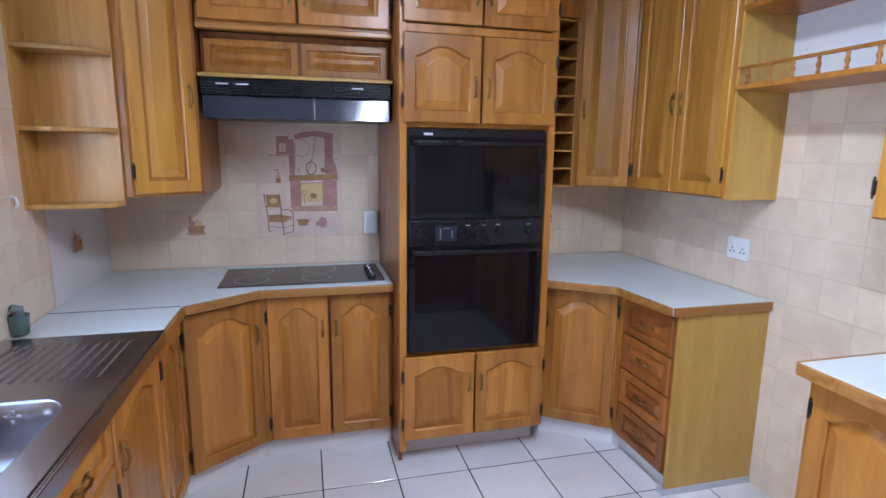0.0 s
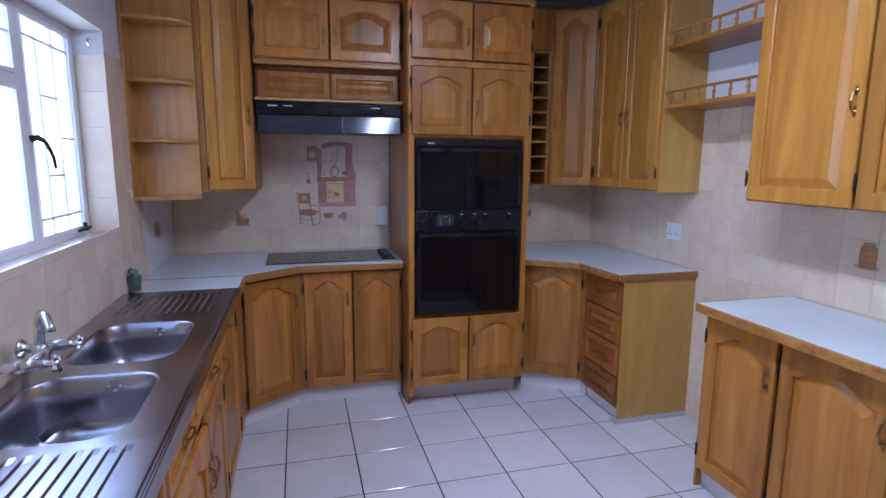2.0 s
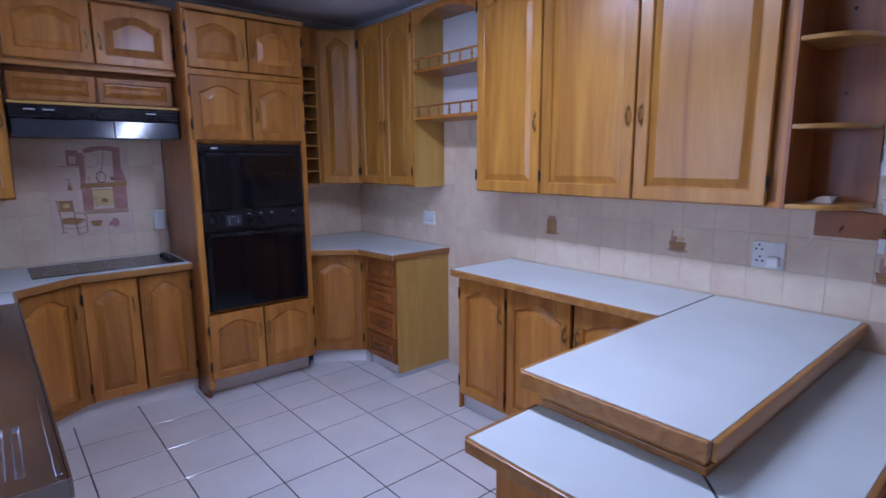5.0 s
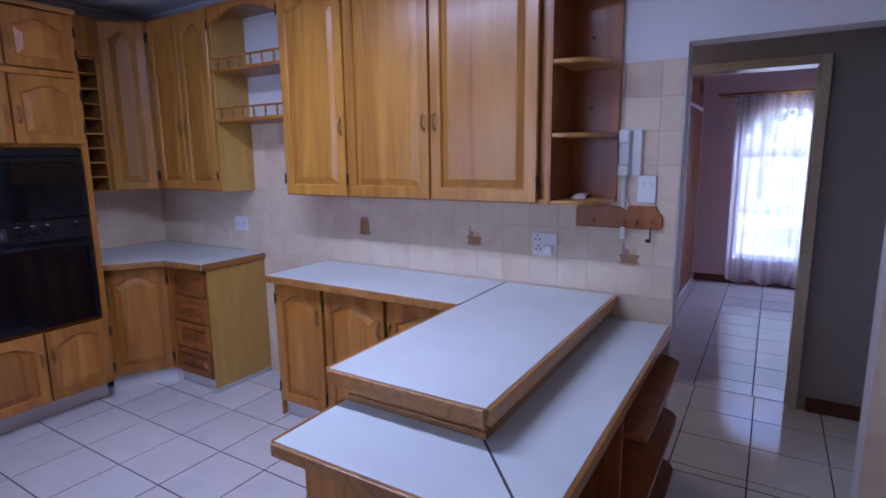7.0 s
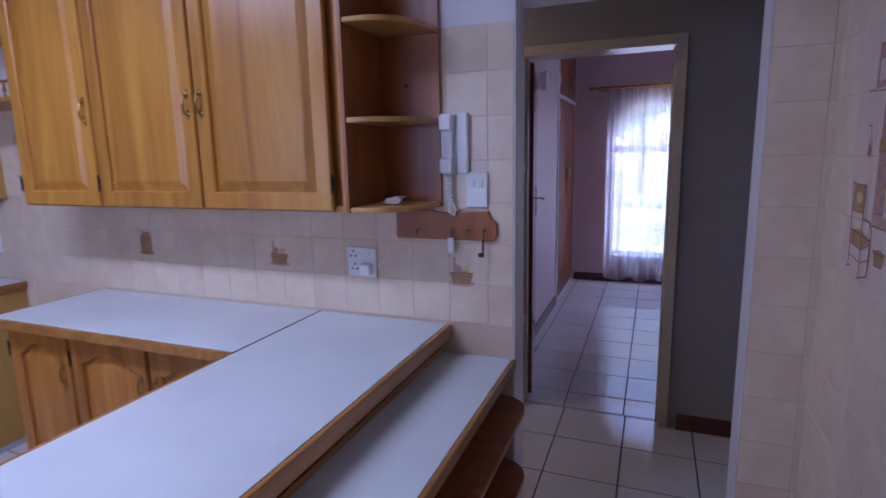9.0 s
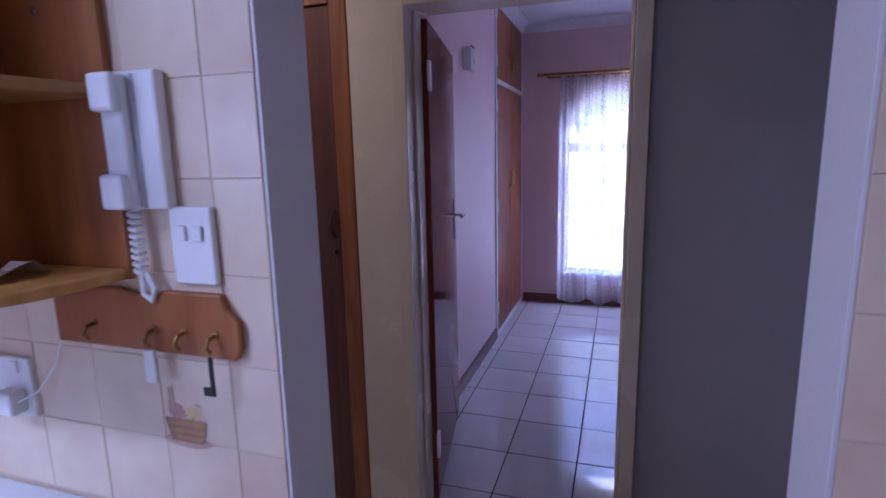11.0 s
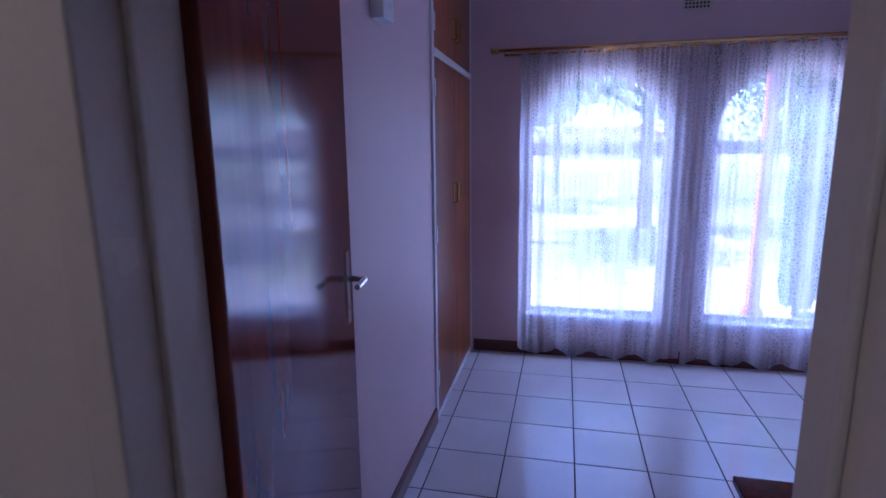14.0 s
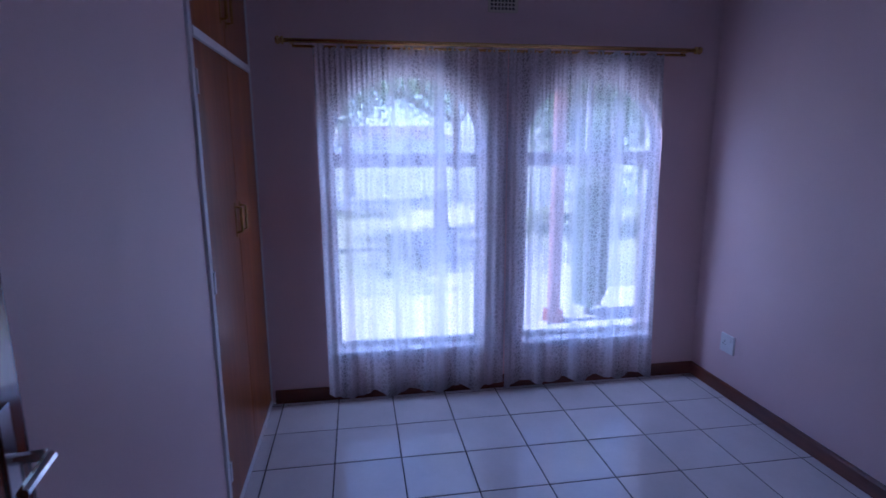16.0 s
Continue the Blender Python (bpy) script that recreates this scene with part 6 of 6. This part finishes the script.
blot(bm, 0.292, 0.222, 0.02, 0.016, rnd)
blot(bm, 0.345, 0.36, 0.012, 0.014, rnd)
blot(bm, 0.362, 0.352, 0.01, 0.01, rnd)
blot(bm, 0.113, 0.305, 0.011, 0.014, rnd)
for k in range(60):
    px, pz = rnd.choice(((rnd.uniform(0.172, 0.224), rnd.uniform(0.16, 0.3)), (rnd.uniform(0.344, 0.418), rnd.uniform(0.15, 0.42)), (rnd.uniform(0.18, 0.42), rnd.uniform(0.142, 0.166))))
    stroke(bm, [(px, pz), (px + rnd.uniform(0.006, 0.016), pz + rnd.uniform(-0.003, 0.003))], 0.002)
part("linework", bm, SEPIA, mu, "brown glaze drawing")


def motif(m, seed, label, jar=False):
    """A single tile painted with a small sepia kitchen still life."""
    rnd = random.Random(seed)
    th = thing("decor_tile", label, "decorated tile", m, "decorated tiles")

    def field(pts, material, y=-0.0006):
        bm = bmesh.new()
        bm.faces.new([bm.verts.new((px, y, pz)) for px, pz in pts])
        part("wash", bm, material, th)

    field(oval(0, -0.045, 0.05, 0.012, 14, 0.1), SEPIA_PALE, -0.0004)
    if jar:
        field([(-0.03, -0.05), (0.03, -0.05), (0.034, 0.0), (0.03, 0.036), (-0.03, 0.036), (-0.034, 0.0)], TAN_GLAZE)
        field(quad(-0.024, 0.036, 0.024, 0.052), PINK_GLAZE)
        lines = [[(-0.03, -0.05), (-0.034, 0.0), (-0.03, 0.036), (0.03, 0.036), (0.034, 0.0), (0.03, -0.05), (-0.03, -0.05)], [(-0.026, 0.02), (0.026, 0.022)], [(-0.026, -0.03), (0.026, -0.028)]]
    else:
        field([(-0.042, -0.006), (0.042, -0.006), (0.032, -0.045), (-0.032, -0.045)], TAN_GLAZE)
        field(oval(-0.018, 0.008, 0.017, 0.015, 12, 0.1), PINK_GLAZE)
        field(oval(0.016, 0.006, 0.016, 0.014, 12, 0.1), YELLOW_GLAZE, -0.0008)
        field([(-0.034, 0.01), (-0.02, 0.01), (-0.022, 0.05), (-0.032, 0.05)], SEPIA_PALE, -0.0009)
        lines = [[(-0.042, -0.006), (0.042, -0.006), (0.032, -0.045), (-0.032, -0.045), (-0.042, -0.006)], [(-0.038, -0.02), (0.038, -0.02)], [(-0.035, -0.033), (0.035, -0.033)]]
    bm = bmesh.new()
    for pts in lines:
        stroke(bm, pts, 0.003)
    for k in range(14):
        px, pz = rnd.uniform(-0.03, 0.028), rnd.uniform(-0.045, 0.03)
        stroke(bm, [(px, pz), (px + rnd.uniform(-0.012, 0.012), pz + rnd.uniform(-0.006, 0.006))], 0.0025)
    part("linework", bm, SEPIA, th)


for y, z, s, l in ((-1.31, 1.11, 21, "peach tile painted with a brown jar"), (-2.06, 1.10, 22, "peach tile painted with a jug and bread"), (-2.86, 1.07, 23, "peach tile painted with a reddish still life")):
    motif(T((E_ - 0.0072, y, z)) @ EAST, s, l, s == 21)
motif(T((-0.25, N - 0.0072, 1.1)), 24, "peach tile painted with a small pitcher")
motif(T((1.72, N - 0.0072, 1.12)), 25, "peach tile painted with a small crock")
motif(T((W + 0.0072, 0.38, 1.1)) @ Matrix.Rotation(math.pi / 2, 4, "Z"), 26, "peach tile painted with a small bottle")
copy_thing(mu, T((2.075, S + 0.0068, 1.171)) @ Matrix.Rotation(math.pi, 4, "Z"))
